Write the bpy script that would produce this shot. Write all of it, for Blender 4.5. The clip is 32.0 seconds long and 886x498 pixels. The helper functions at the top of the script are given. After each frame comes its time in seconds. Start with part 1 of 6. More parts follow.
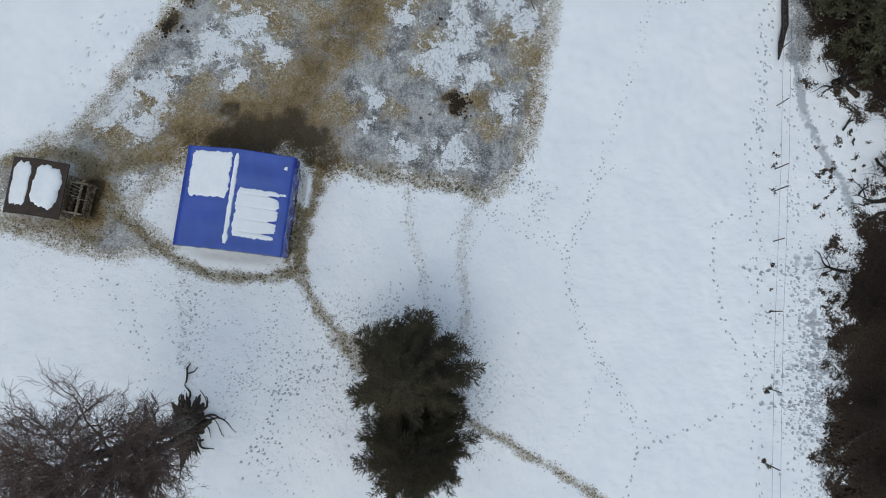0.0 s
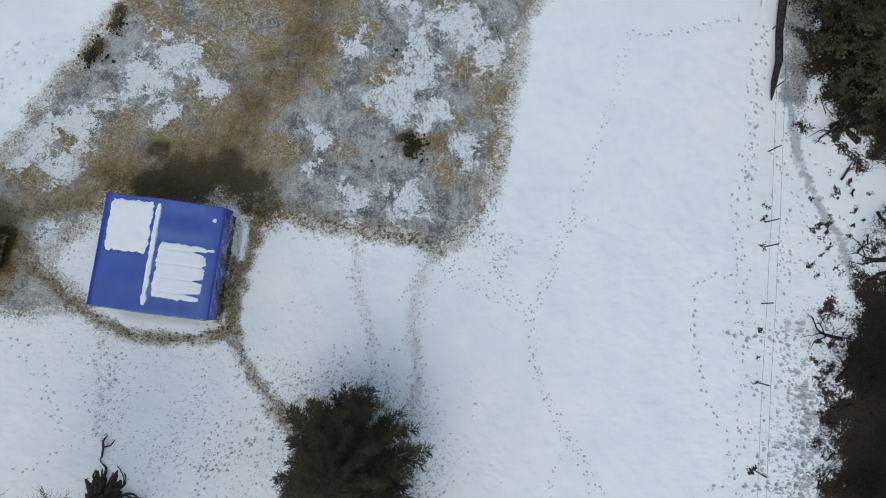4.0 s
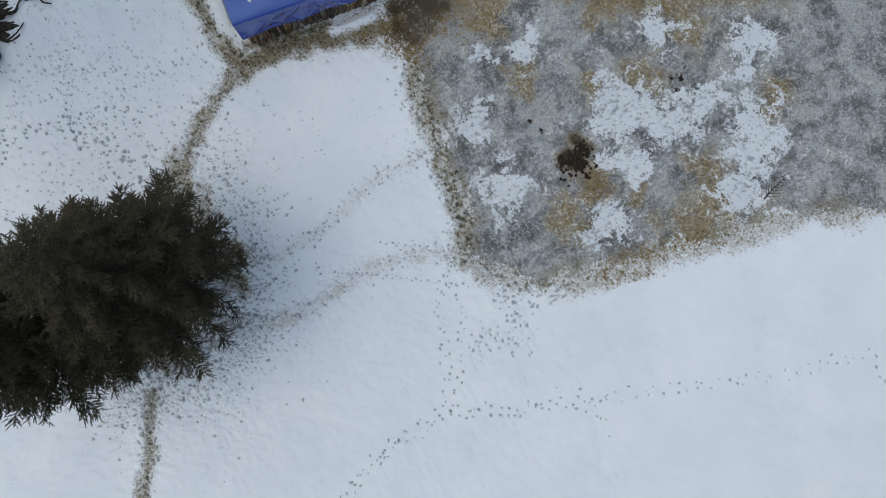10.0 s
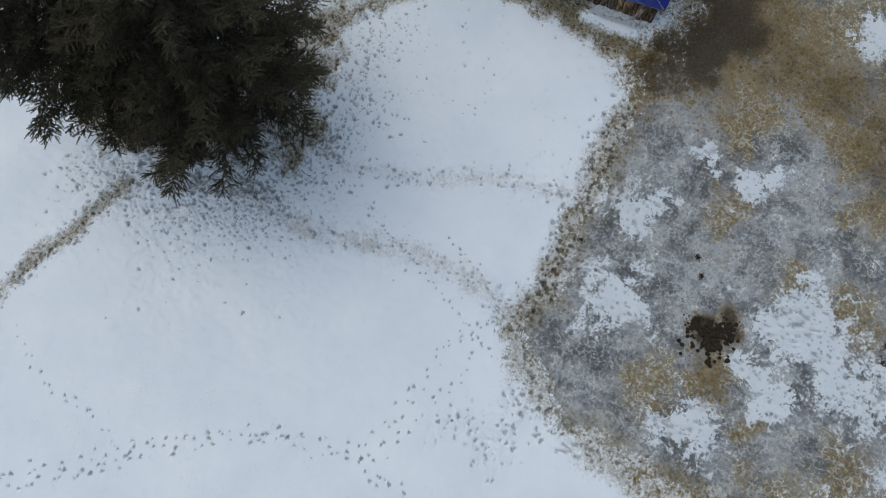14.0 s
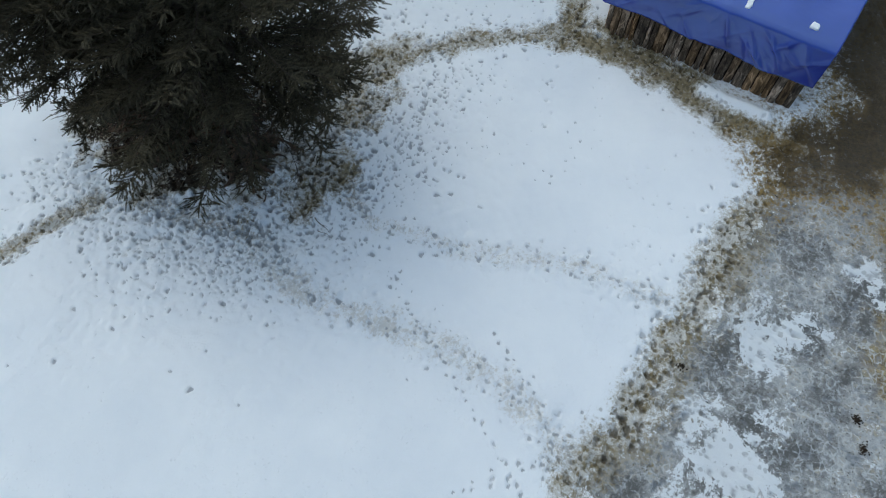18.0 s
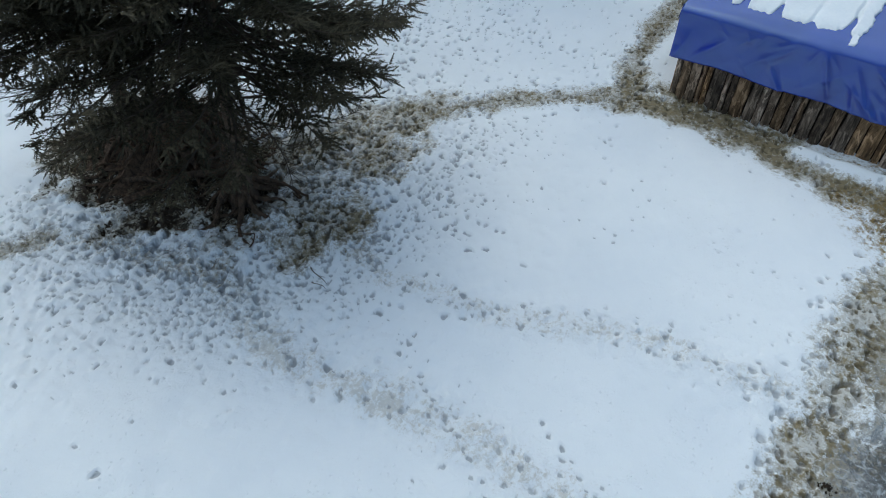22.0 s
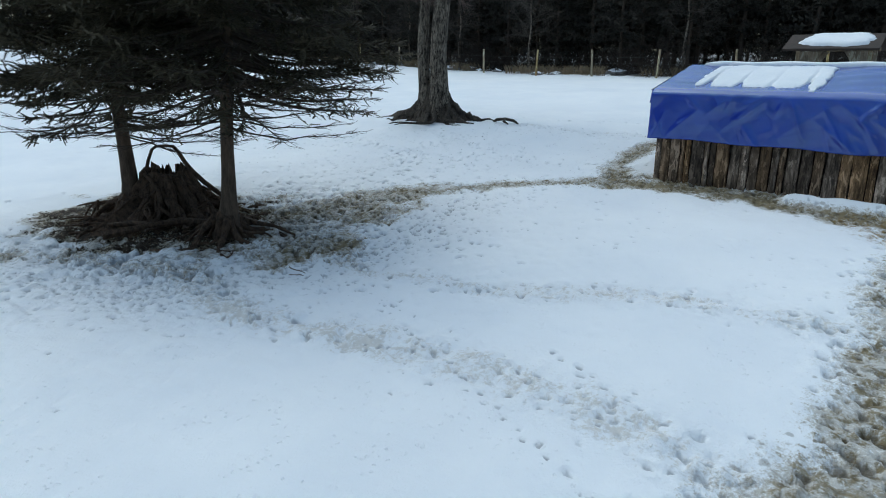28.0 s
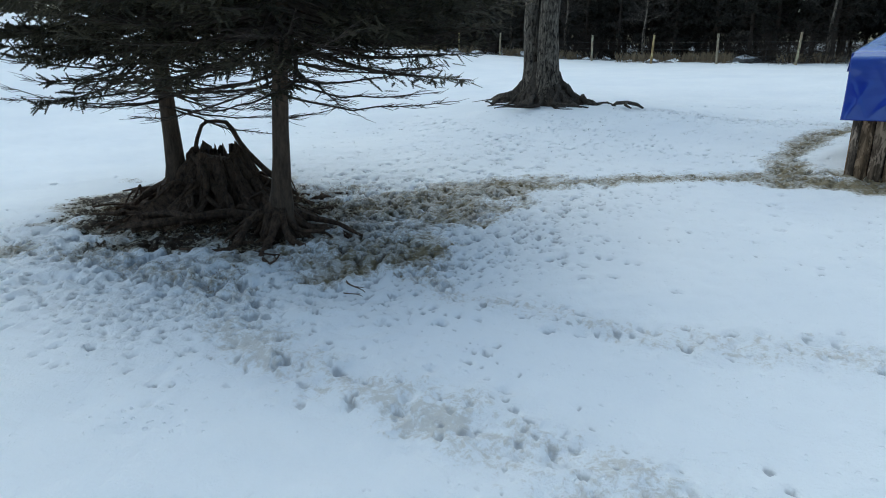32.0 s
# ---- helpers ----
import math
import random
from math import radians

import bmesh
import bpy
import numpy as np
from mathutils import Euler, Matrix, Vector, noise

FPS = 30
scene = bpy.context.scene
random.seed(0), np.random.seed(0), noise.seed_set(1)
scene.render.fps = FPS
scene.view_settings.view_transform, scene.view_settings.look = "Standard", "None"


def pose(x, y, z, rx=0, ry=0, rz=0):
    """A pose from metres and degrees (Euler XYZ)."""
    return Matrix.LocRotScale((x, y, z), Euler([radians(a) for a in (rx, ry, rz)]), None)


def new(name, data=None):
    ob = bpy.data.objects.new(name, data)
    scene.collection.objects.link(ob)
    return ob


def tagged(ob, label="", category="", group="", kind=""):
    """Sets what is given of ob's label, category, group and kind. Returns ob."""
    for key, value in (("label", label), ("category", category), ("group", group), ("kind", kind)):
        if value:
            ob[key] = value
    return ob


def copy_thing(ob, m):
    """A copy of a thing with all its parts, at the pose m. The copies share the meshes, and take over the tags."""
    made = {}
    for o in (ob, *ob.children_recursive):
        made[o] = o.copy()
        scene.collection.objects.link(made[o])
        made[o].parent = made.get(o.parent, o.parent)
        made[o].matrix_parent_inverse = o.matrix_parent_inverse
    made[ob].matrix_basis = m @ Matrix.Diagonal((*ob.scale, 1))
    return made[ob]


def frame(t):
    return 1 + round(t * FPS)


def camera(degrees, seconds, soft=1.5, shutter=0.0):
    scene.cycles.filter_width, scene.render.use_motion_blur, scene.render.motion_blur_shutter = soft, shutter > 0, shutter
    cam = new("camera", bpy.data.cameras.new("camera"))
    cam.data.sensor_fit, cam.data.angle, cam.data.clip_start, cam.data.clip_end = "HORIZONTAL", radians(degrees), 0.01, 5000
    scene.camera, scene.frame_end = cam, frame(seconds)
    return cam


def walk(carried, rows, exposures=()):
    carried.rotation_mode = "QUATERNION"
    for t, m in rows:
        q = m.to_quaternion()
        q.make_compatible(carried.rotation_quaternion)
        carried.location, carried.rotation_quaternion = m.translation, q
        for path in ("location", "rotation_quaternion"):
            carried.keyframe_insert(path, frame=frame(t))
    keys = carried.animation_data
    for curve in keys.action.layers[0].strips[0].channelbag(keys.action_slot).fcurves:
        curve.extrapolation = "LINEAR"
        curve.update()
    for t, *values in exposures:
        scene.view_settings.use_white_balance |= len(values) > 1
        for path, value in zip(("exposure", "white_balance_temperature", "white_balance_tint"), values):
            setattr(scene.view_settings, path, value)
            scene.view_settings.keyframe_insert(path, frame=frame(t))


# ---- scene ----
cam = camera(69.5, 32.0, soft=1.0)
METRES, EYE, TILT, LEAN, TURN = 42.0, 36.8, -83.95, 0.66, 0.0
ROWS = [
    (0.0, 0.0, 0.0, 0.0, 0.0, 0.0, 0.0),
    (0.5, 0.0067, 0.0023, -0.002, 0.02, 0.07, -0.02),
    (1.0, 0.0125, 0.0084, -0.004, 0.01, 0.12, -0.08),
    (1.5, 0.0172, 0.0179, -0.0049, 0.02, 0.13, -0.13),
    (2.0, 0.0234, 0.0306, 0.0008, 0.04, -0.01, -0.24),
    (2.5, 0.0319, 0.0442, 0.0144, 0.09, -0.19, -0.38),
    (3.0, 0.0418, 0.0575, 0.0347, 0.13, -0.35, -0.56),
    (3.5, 0.0525, 0.0723, 0.0594, 0.14, -0.5, -0.64),
    (5.5, 0.0825, 0.1462, 0.1076, 0.93, -0.14, -6.89),
    (6.0, 0.0844, 0.165, 0.1065, 1.69, -0.22, -13.02),
    (6.5, 0.0848, 0.1834, 0.1063, 2.4, -0.38, -19.19),
    (7.0, 0.0863, 0.2006, 0.1036, 3.17, -0.53, -25.36),
    (7.5, 0.089, 0.2176, 0.0981, 3.93, -0.67, -31.5),
    (8.0, 0.0923, 0.2338, 0.0955, 4.92, -1.19, -37.66),
    (8.5, 0.0949, 0.2508, 0.0952, 6.01, -2.0, -43.87),
    (9.0, 0.0948, 0.2681, 0.0949, 7.61, -3.46, -50.06),
    (9.5, 0.0937, 0.2858, 0.0916, 9.23, -4.87, -56.21),
    (10.0, 0.0943, 0.3044, 0.0917, 11.79, -7.14, -62.28),
    (10.5, 0.0956, 0.3217, 0.0904, 15.82, -10.9, -68.26),
    (11.0, 0.0992, 0.3386, 0.087, 22.46, -17.25, -73.99),
    (11.5, 0.102, 0.3572, 0.086, 35.48, -30.24, -79.38),
    (12.0, 0.1072, 0.3766, 0.0895, 67.99, -62.52, -83.3),
    (12.5, 0.1093, 0.3934, 0.0922, 117.72, -112.13, -82.73),
    (13.0, 0.1104, 0.4071, 0.0923, 142.08, -136.03, -79.28),
    (13.5, 0.1112, 0.4192, 0.0922, 154.21, -145.27, -74.63),
    (14.0, 0.1126, 0.4352, 0.0925, 158.61, -144.98, -71.5),
    (14.5, 0.1138, 0.4517, 0.0915, 159.86, -141.47, -70.39),
    (15.0, 0.1139, 0.4678, 0.0898, 160.76, -137.63, -69.41),
    (15.5, 0.1135, 0.4844, 0.0878, 161.65, -134.64, -68.32),
    (17.5, 0.1158, 0.5544, 0.0794, 165.53, -136.95, -63.67),
    (18.0, 0.1193, 0.5702, 0.076, 166.27, -137.43, -62.24),
    (18.5, 0.1229, 0.5874, 0.0717, 166.95, -137.9, -60.8),
    (19.0, 0.1242, 0.6053, 0.0695, 167.81, -138.18, -59.34),
    (19.5, 0.1263, 0.6238, 0.0673, 168.33, -137.7, -58.4),
    (20.0, 0.1254, 0.6349, 0.065, 168.57, -135.77, -58.33),
    (20.5, 0.1253, 0.638, 0.0649, 168.72, -133.03, -58.33),
    (21.0, 0.1255, 0.6483, 0.064, 168.79, -129.66, -58.44),
    (21.5, 0.1251, 0.6606, 0.0633, 168.81, -126.33, -58.47),
    (22.0, 0.1249, 0.6751, 0.0626, 168.88, -122.89, -58.6),
    (22.5, 0.1243, 0.6914, 0.0619, 168.91, -119.45, -58.66),
    (23.0, 0.1242, 0.7085, 0.0612, 168.95, -116.12, -58.68),
    (23.5, 0.1248, 0.7267, 0.0599, 168.93, -112.67, -58.7),
    (24.0, 0.1251, 0.7467, 0.0581, 168.94, -109.33, -58.7),
    (24.5, 0.1267, 0.7682, 0.0575, 168.99, -106.29, -58.61),
    (25.0, 0.1328, 0.7884, 0.0592, 169.02, -104.0, -58.54),
    (25.5, 0.1436, 0.7958, 0.0642, 168.98, -103.16, -58.47),
    (27.5, 0.175, 0.8022, 0.0811, 169.14, -94.89, -58.77),
    (28.0, 0.1707, 0.8014, 0.0784, 169.2, -94.91, -58.83),
    (28.5, 0.1637, 0.8017, 0.0744, 169.47, -95.15, -58.0),
    (29.0, 0.1624, 0.8038, 0.0735, 170.69, -96.14, -53.86),
    (29.5, 0.1618, 0.8039, 0.0734, 171.45, -96.7, -51.0),
    (30.0, 0.1594, 0.8029, 0.0719, 171.57, -96.84, -50.81),
    (30.5, 0.1503, 0.8065, 0.0648, 171.61, -96.95, -50.74),
    (31.0, 0.1364, 0.8149, 0.0531, 171.62, -97.14, -50.64),
    (31.5, 0.1216, 0.815, 0.041, 171.68, -97.23, -50.49),
    (32.0, 0.1104, 0.8147, 0.0323, 171.68, -97.18, -50.44),
]
walk(cam, [(t, pose(0, 0, EYE, TILT, LEAN, TURN) @ pose(METRES * x, METRES * y, METRES * z, 90 + pitch, roll, yaw)) for t, x, y, z, yaw, pitch, roll in ROWS],
     exposures=[(0.0, 0.12, 6280, 0), (13.0, 0.04, 6270, 1), (17.0, 0.19, 6030, -3), (23.0, 0.28, 5880, -5), (32.0, 0.30, 5710, -7)])

# ---- light ----
SUN_EL, SUN_AZ = 60.0, 200.0
world = bpy.data.worlds.new("overcast")
scene.world = world
world.use_nodes = True
wn = world.node_tree
sky = wn.nodes.new("ShaderNodeTexSky")
sky.sky_type, sky.sun_disc = "NISHITA", False
sky.sun_elevation, sky.sun_rotation = radians(SUN_EL), radians(SUN_AZ)
sky.air_density, sky.dust_density, sky.ozone_density = 1.0, 3.0, 1.0
wn.links.new(sky.outputs[0], wn.nodes["Background"].inputs[0])
wn.nodes["Background"].inputs[1].default_value = 0.10
sun_data = bpy.data.lights.new("sun", "SUN")
sun_data.energy, sun_data.angle, sun_data.color = 0.8, radians(110), (1.0, 0.97, 0.93)
sun = new("sun", sun_data)
sun.matrix_world = pose(0, 0, 60, 90 - 74.0, 0, 180 - SUN_AZ)


# ---- small tools ----
def lerp(a, b, k):
    return a + (b - a) * k


class Build:
    """Gathers vertices and faces, then makes one mesh."""

    def __init__(self):
        self.v, self.f, self.m, self.n = [], [], [], 0

    def add(self, verts, faces, slot=0):
        self.v.append(np.asarray(verts, dtype=float).reshape(-1, 3))
        self.f.extend([tuple(i + self.n for i in f) for f in faces])
        self.m.extend([slot] * len(faces))
        self.n += len(self.v[-1])

    def block(self, x0, x1, y0, y1, z0, z1, slot=0, m=None):
        p = np.array([(x, y, z) for z in (z0, z1) for y in (y0, y1) for x in (x0, x1)], dtype=float)
        if m is not None:
            p = np.array([m @ Vector(q) for q in p])
        self.add(p, [(0, 2, 3, 1), (4, 5, 7, 6), (0, 1, 5, 4), (2, 6, 7, 3), (0, 4, 6, 2), (1, 3, 7, 5)], slot)

    def tube(self, pts, radii, sides=6, slot=0, cap=True, wob=0.0, rng=None):
        pts = np.asarray(pts, dtype=float)
        n = len(pts)
        tang = np.gradient(pts, axis=0)
        tang /= np.linalg.norm(tang, axis=1)[:, None] + 1e-9
        ref = np.array((0, 0, 1.0)) if abs(tang[0][2]) < 0.8 else np.array((1.0, 0, 0))
        rings = []
        ang = np.linspace(0, 2 * np.pi, sides, endpoint=False)
        for i in range(n):
            a = np.cross(tang[i], ref)
            a /= np.linalg.norm(a) + 1e-9
            b = np.cross(tang[i], a)
            r = radii[i] if rng is None else radii[i] * (1 + wob * (rng.random(sides) - 0.5))
            rings.append(pts[i] + (np.cos(ang) * r)[:, None] * a + (np.sin(ang) * r)[:, None] * b)
        faces = [(i * sides + j, i * sides + (j + 1) % sides, (i + 1) * sides + (j + 1) % sides, (i + 1) * sides + j)
                 for i in range(n - 1) for j in range(sides)]
        if cap:
            faces += [tuple(range(sides))[::-1], tuple((n - 1) * sides + j for j in range(sides))]
        self.add(np.concatenate(rings), faces, slot)

    def mesh(self, name, materials, smooth=True):
        me = bpy.data.meshes.new(name)
        me.from_pydata(np.concatenate(self.v), [], self.f)
        for mt in materials:
            me.materials.append(mt)
        if len(materials) > 1:
            me.polygons.foreach_set("material_index", self.m)
        me.polygons.foreach_set("use_smooth", [smooth] * len(me.polygons))
        me.update()
        return me


def part(name, b, material, parent, label="", smooth=False):
    """One mesh under a thing or under a part."""
    ob = new(name, b.mesh(name, material if isinstance(material, list) else [material], smooth))
    ob.parent = parent
    if label:
        ob["label"] = label
    return ob


def thing(name, m, label, category, group="", kind=""):
    ob = new(name)
    ob.empty_display_size = 0.2
    ob.matrix_world = m
    return tagged(ob, label, category, group, kind)


def solid(name, b, material, label, category, group="", kind="", m=None, smooth=False):
    ob = new(name, b.mesh(name, material if isinstance(material, list) else [material], smooth))
    if m is not None:
        ob.matrix_world = m
    return tagged(ob, label, category, group, kind)


# ---- the lie of the land ----
LAND_X = (-2000, -120, -70, -42, -20, -13, -9, -5, -2, 2, 8, 18, 26, 60, 2000)
LAND_Z = (9, 4.6, 3.2, 2.2, 1.32, 1.0, 0.74, 0.40, 0.16, 0.05, -0.15, -0.60, -0.9, -1.6, -4)


def land(x, y):
    """Height of the ground, softly blended between the known levels."""
    x = np.asarray(x, dtype=float)
    z = 0
    for k, w in ((-1.2, 0.25), (0, 0.5), (1.2, 0.25)):
        z = z + w * np.interp(x + k, LAND_X, LAND_Z)
    # the hill to the south
    y = np.asarray(y, dtype=float)
    up = np.clip((-14 - y) / 48, 0, 1)
    near_hill = np.clip((x + 62) / 40, 0, 1)
    z = z + 0.33 * np.exp(-(((x + 14.4) / 4.0) ** 2 + ((y + 5.6) / 4.0) ** 2))
    return z + 5.2 * up * up * (3 - 2 * up) * near_hill * near_hill * (3 - 2 * near_hill)


def ground_at(x, y):
    return float(land(x, y))


# ---- materials ----
def material(name, rough=0.9, metal=0.0, spec=0.3):
    mt = bpy.data.materials.new(name)
    mt.use_nodes = True
    nt = mt.node_tree
    bsdf = nt.nodes["Principled BSDF"]
    bsdf.inputs["Roughness"].default_value = rough
    bsdf.inputs["Metallic"].default_value = metal
    bsdf.inputs["Specular IOR Level"].default_value = spec
    return mt, nt, bsdf


def node(nt, kind, **values):
    n = nt.nodes.new(kind)
    for key, value in values.items():
        n.inputs[key.replace("_", " ")].default_value = value
    return n


def coords(nt, scale=(1, 1, 1), space="Object"):
    tc = nt.nodes.new("ShaderNodeTexCoord")
    mp = nt.nodes.new("ShaderNodeMapping")
    mp.inputs["Scale"].default_value = scale
    nt.links.new(tc.outputs[space], mp.inputs["Vector"])
    return mp.outputs[0]


def noisy(nt, vec, scale, detail=4.0, rough=0.55, warp=0.0):
    n = node(nt, "ShaderNodeTexNoise", Scale=scale, Detail=detail, Roughness=rough, Distortion=warp)
    nt.links.new(vec, n.inputs["Vector"])
    return n.outputs["Fac"]


def ramp(nt, fac, *stops):
    r = nt.nodes.new("ShaderNodeValToRGB")
    el = r.color_ramp.elements
    while len(el) < len(stops):
        el.new(0.5)
    for e, (at, col) in zip(el, stops):
        e.position = at
        e.color = (*col, 1) if len(col) == 3 else col
    nt.links.new(fac, r.inputs[0])
    return r.outputs[0]


def span(nt, fac, a, b, c=0.0, d=1.0):
    m = nt.nodes.new("ShaderNodeMapRange")
    m.interpolation_type = "SMOOTHSTEP"
    for key, value in zip((1, 2, 3, 4), (a, b, c, d)):
        m.inputs[key].default_value = value
    nt.links.new(fac, m.inputs[0])
    return m.outputs[0]


def maths(nt, op, a, b=None, clamp=False):
    m = nt.nodes.new("ShaderNodeMath")
    m.operation, m.use_clamp = op, clamp
    for socket, value in zip(m.inputs, (a, b)):
        if value is None:
            continue
        if isinstance(value, (int, float)):
            socket.default_value = value
        else:
            nt.links.new(value, socket)
    return m.outputs[0]


def blend(nt, fac, a, b, mode="MIX"):
    m = nt.nodes.new("ShaderNodeMix")
    m.data_type, m.blend_type = "RGBA", mode
    for socket, value in ((m.inputs[0], fac), (m.inputs[6], a), (m.inputs[7], b)):
        if isinstance(value, (int, float)):
            socket.default_value = value
        elif isinstance(value, tuple):
            socket.default_value = (*value, 1)
        else:
            nt.links.new(value, socket)
    return m.outputs[2]


def relief(nt, bsdf, height, strength=0.5, distance=0.02):
    b = nt.nodes.new("ShaderNodeBump")
    b.inputs["Strength"].default_value, b.inputs["Distance"].default_value = strength, distance
    nt.links.new(height, b.inputs["Height"])
    nt.links.new(b.outputs[0], bsdf.inputs["Normal"])


def attribute(nt, name):
    a = nt.nodes.new("ShaderNodeAttribute")
    a.attribute_name = name
    return a.outputs["Fac"]


def plain(name, dark, light, scale=6.0, stretch=(1, 1, 1), rough=0.85, bump=0.4, depth=0.01, metal=0.0, spec=0.3, random_tint=0.0, fine=None):
    """Two tones of one surface at two scales, with relief."""
    mt, nt, bsdf = material(name, rough, metal, spec)
    vec = coords(nt, stretch)
    big = noisy(nt, vec, scale, 5, 0.6)
    small = noisy(nt, vec, fine or scale * 7, 4, 0.65)
    mixed = maths(nt, "ADD", maths(nt, "MULTIPLY", big, 0.6), maths(nt, "MULTIPLY", small, 0.4))
    col = ramp(nt, mixed, (0.32, dark), (0.68, light))
    if random_tint:
        info = nt.nodes.new("ShaderNodeObjectInfo")
        hsv = nt.nodes.new("ShaderNodeHueSaturation")
        nt.links.new(col, hsv.inputs["Color"])
        nt.links.new(span(nt, info.outputs["Random"], 0, 1, 1 - random_tint, 1 + random_tint), hsv.inputs["Value"])
        col = hsv.outputs[0]
    nt.links.new(col, bsdf.inputs["Base Color"])
    relief(nt, bsdf, mixed, bump, depth)
    return mt


def ground_material():
    """Snow, trodden mud and hay, stained ice; the zones come from the land's own attributes."""
    mt, nt, bsdf = material("snow_ground", 0.75, 0, 0.25)
    vec = coords(nt)
    n_big = noisy(nt, vec, 0.35, 4, 0.6)
    n_half = noisy(nt, vec, 0.8, 4, 0.6, 0.5)
    n_mid = noisy(nt, vec, 1.6, 5, 0.65, 0.4)
    n_small = noisy(nt, vec, 7.0, 4, 0.7, 0.6)
    n_fine = noisy(nt, vec, 38.0, 3, 0.7)
    n_grain = noisy(nt, vec, 13.0, 3, 0.75, 0.3)
    lace = noisy(nt, vec, 2.4, 9, 0.74, 0.9)
    dirt, ice, brown, tread, floor, churn, white, stain = (attribute(nt, k) for k in ("dirt", "ice", "brown", "tread", "floor", "churn", "white", "stain"))

    def off(fac, k):
        return maths(nt, "MULTIPLY", maths(nt, "SUBTRACT", fac, 0.5), k)

    def total(*terms):
        out = terms[0]
        for t in terms[1:]:  # sockets or numbers
            out = maths(nt, "ADD", out, t)
        return out

    # hoof pocks: rounded cells about a hand across, on a bent grid
    bent = nt.nodes.new("ShaderNodeVectorMath")
    bent.operation = "MULTIPLY_ADD"
    wave = node(nt, "ShaderNodeTexNoise", Scale=5.0, Detail=3.0)
    nt.links.new(vec, wave.inputs["Vector"])
    nt.links.new(wave.outputs["Color"], bent.inputs[0])
    bent.inputs[1].default_value = (0.16, 0.16, 0.16)
    nt.links.new(vec, bent.inputs[2])
    cell = node(nt, "ShaderNodeTexVoronoi", Scale=5.5, Randomness=1.0)
    nt.links.new(bent.outputs[0], cell.inputs["Vector"])
    pock = span(nt, cell.outputs["Distance"], 0.14, 0.40, 1.0, 0.0)
    net = node(nt, "ShaderNodeTexVoronoi", Scale=6.5, Randomness=1.0)
    net.feature = "DISTANCE_TO_EDGE"
    nt.links.new(bent.outputs[0], net.inputs["Vector"])
    seam = span(nt, net.outputs["Distance"], 0.03, 0.16, 1.0, 0.0)
    grit = node(nt, "ShaderNodeTexVoronoi", Scale=15.0, Randomness=1.0)
    nt.links.new(bent.outputs[0], grit.inputs["Vector"])
    pick = nt.nodes.new("ShaderNodeSeparateColor")
    nt.links.new(grit.outputs["Color"], pick.inputs[0])
    dots = maths(nt, "MULTIPLY", span(nt, grit.outputs["Distance"], 0.16, 0.34, 1.0, 0.0), span(nt, pick.outputs[0], 0.62, 0.66))
    jitter = total(off(n_small, 1.2), off(n_grain, 1.1), off(n_fine, 0.55), off(n_mid, 0.8), off(lace, 0.8), maths(nt, "MULTIPLY", pock, 0.25), -0.04)

    snow = ramp(nt, n_big, (0.3, (0.78, 0.81, 0.86)), (0.7, (0.86, 0.88, 0.91)))
    # wet grey ice, yellow-brown stains, leftover snow with a lacy rim
    ice_col = ramp(nt, total(n_half, off(n_half, 0.9), off(n_mid, 0.5), off(lace, 0.8), off(n_small, 0.5), off(n_grain, 0.65), off(n_fine, 0.55), off(pock, -0.15)), (0.24, (0.115, 0.114, 0.112)), (0.5, (0.255, 0.257, 0.258)), (0.76, (0.46, 0.48, 0.505)))
    yellow = ramp(nt, total(n_small, off(n_fine, 0.5)), (0.28, (0.085, 0.052, 0.018)), (0.5, (0.235, 0.165, 0.058)), (0.72, (0.40, 0.32, 0.15)))
    ice_col = blend(nt, maths(nt, "MULTIPLY", span(nt, total(maths(nt, "MULTIPLY", stain, 0.9), off(n_half, 1.2), off(lace, 1.4), off(n_small, 0.7), off(n_grain, 0.6), off(n_fine, 0.5)), -0.1, 0.55), 0.85), ice_col, yellow)
    ice_col = blend(nt, maths(nt, "MULTIPLY", maths(nt, "MULTIPLY", seam, span(nt, total(lace, off(n_small, 0.8)), 0.40, 0.62)), 0.55), ice_col, (0.60, 0.635, 0.68))
    ice_col = blend(nt, maths(nt, "MULTIPLY", maths(nt, "MULTIPLY", dots, span(nt, n_mid, 0.34, 0.56)), 0.8), ice_col, (0.075, 0.06, 0.04))
    rest = span(nt, total(maths(nt, "MULTIPLY", white, 1.0), off(lace, 2.4), off(n_half, 0.9), off(n_small, 0.6), off(n_grain, 0.9), off(n_fine, 0.7), maths(nt, "MULTIPLY", pock, -0.25)), 0.36, 0.43)
    ice_col = blend(nt, maths(nt, "MULTIPLY", rest, 0.92), ice_col, (0.73, 0.76, 0.80))
    pit = node(nt, "ShaderNodeTexVoronoi", Scale=6.5, Randomness=1.0)
    nt.links.new(bent.outputs[0], pit.inputs["Vector"])
    pit_pick = nt.nodes.new("ShaderNodeSeparateColor")
    nt.links.new(pit.outputs["Color"], pit_pick.inputs[0])
    pits = maths(nt, "MULTIPLY", span(nt, total(pit.outputs["Distance"], off(n_grain, 0.25)), 0.26, 0.36, 1.0, 0.0), span(nt, total(pit_pick.outputs[0], off(n_half, 0.9)), 0.35, 0.5))
    ice_col = blend(nt, maths(nt, "MULTIPLY", pits, 0.42), ice_col, (0.21, 0.22, 0.235))
    # mud with straw
    mud = ramp(nt, total(n_small, off(pock, -0.25)), (0.28, (0.022, 0.017, 0.009)), (0.5, (0.078, 0.06, 0.031)), (0.72, (0.22, 0.18, 0.10)))
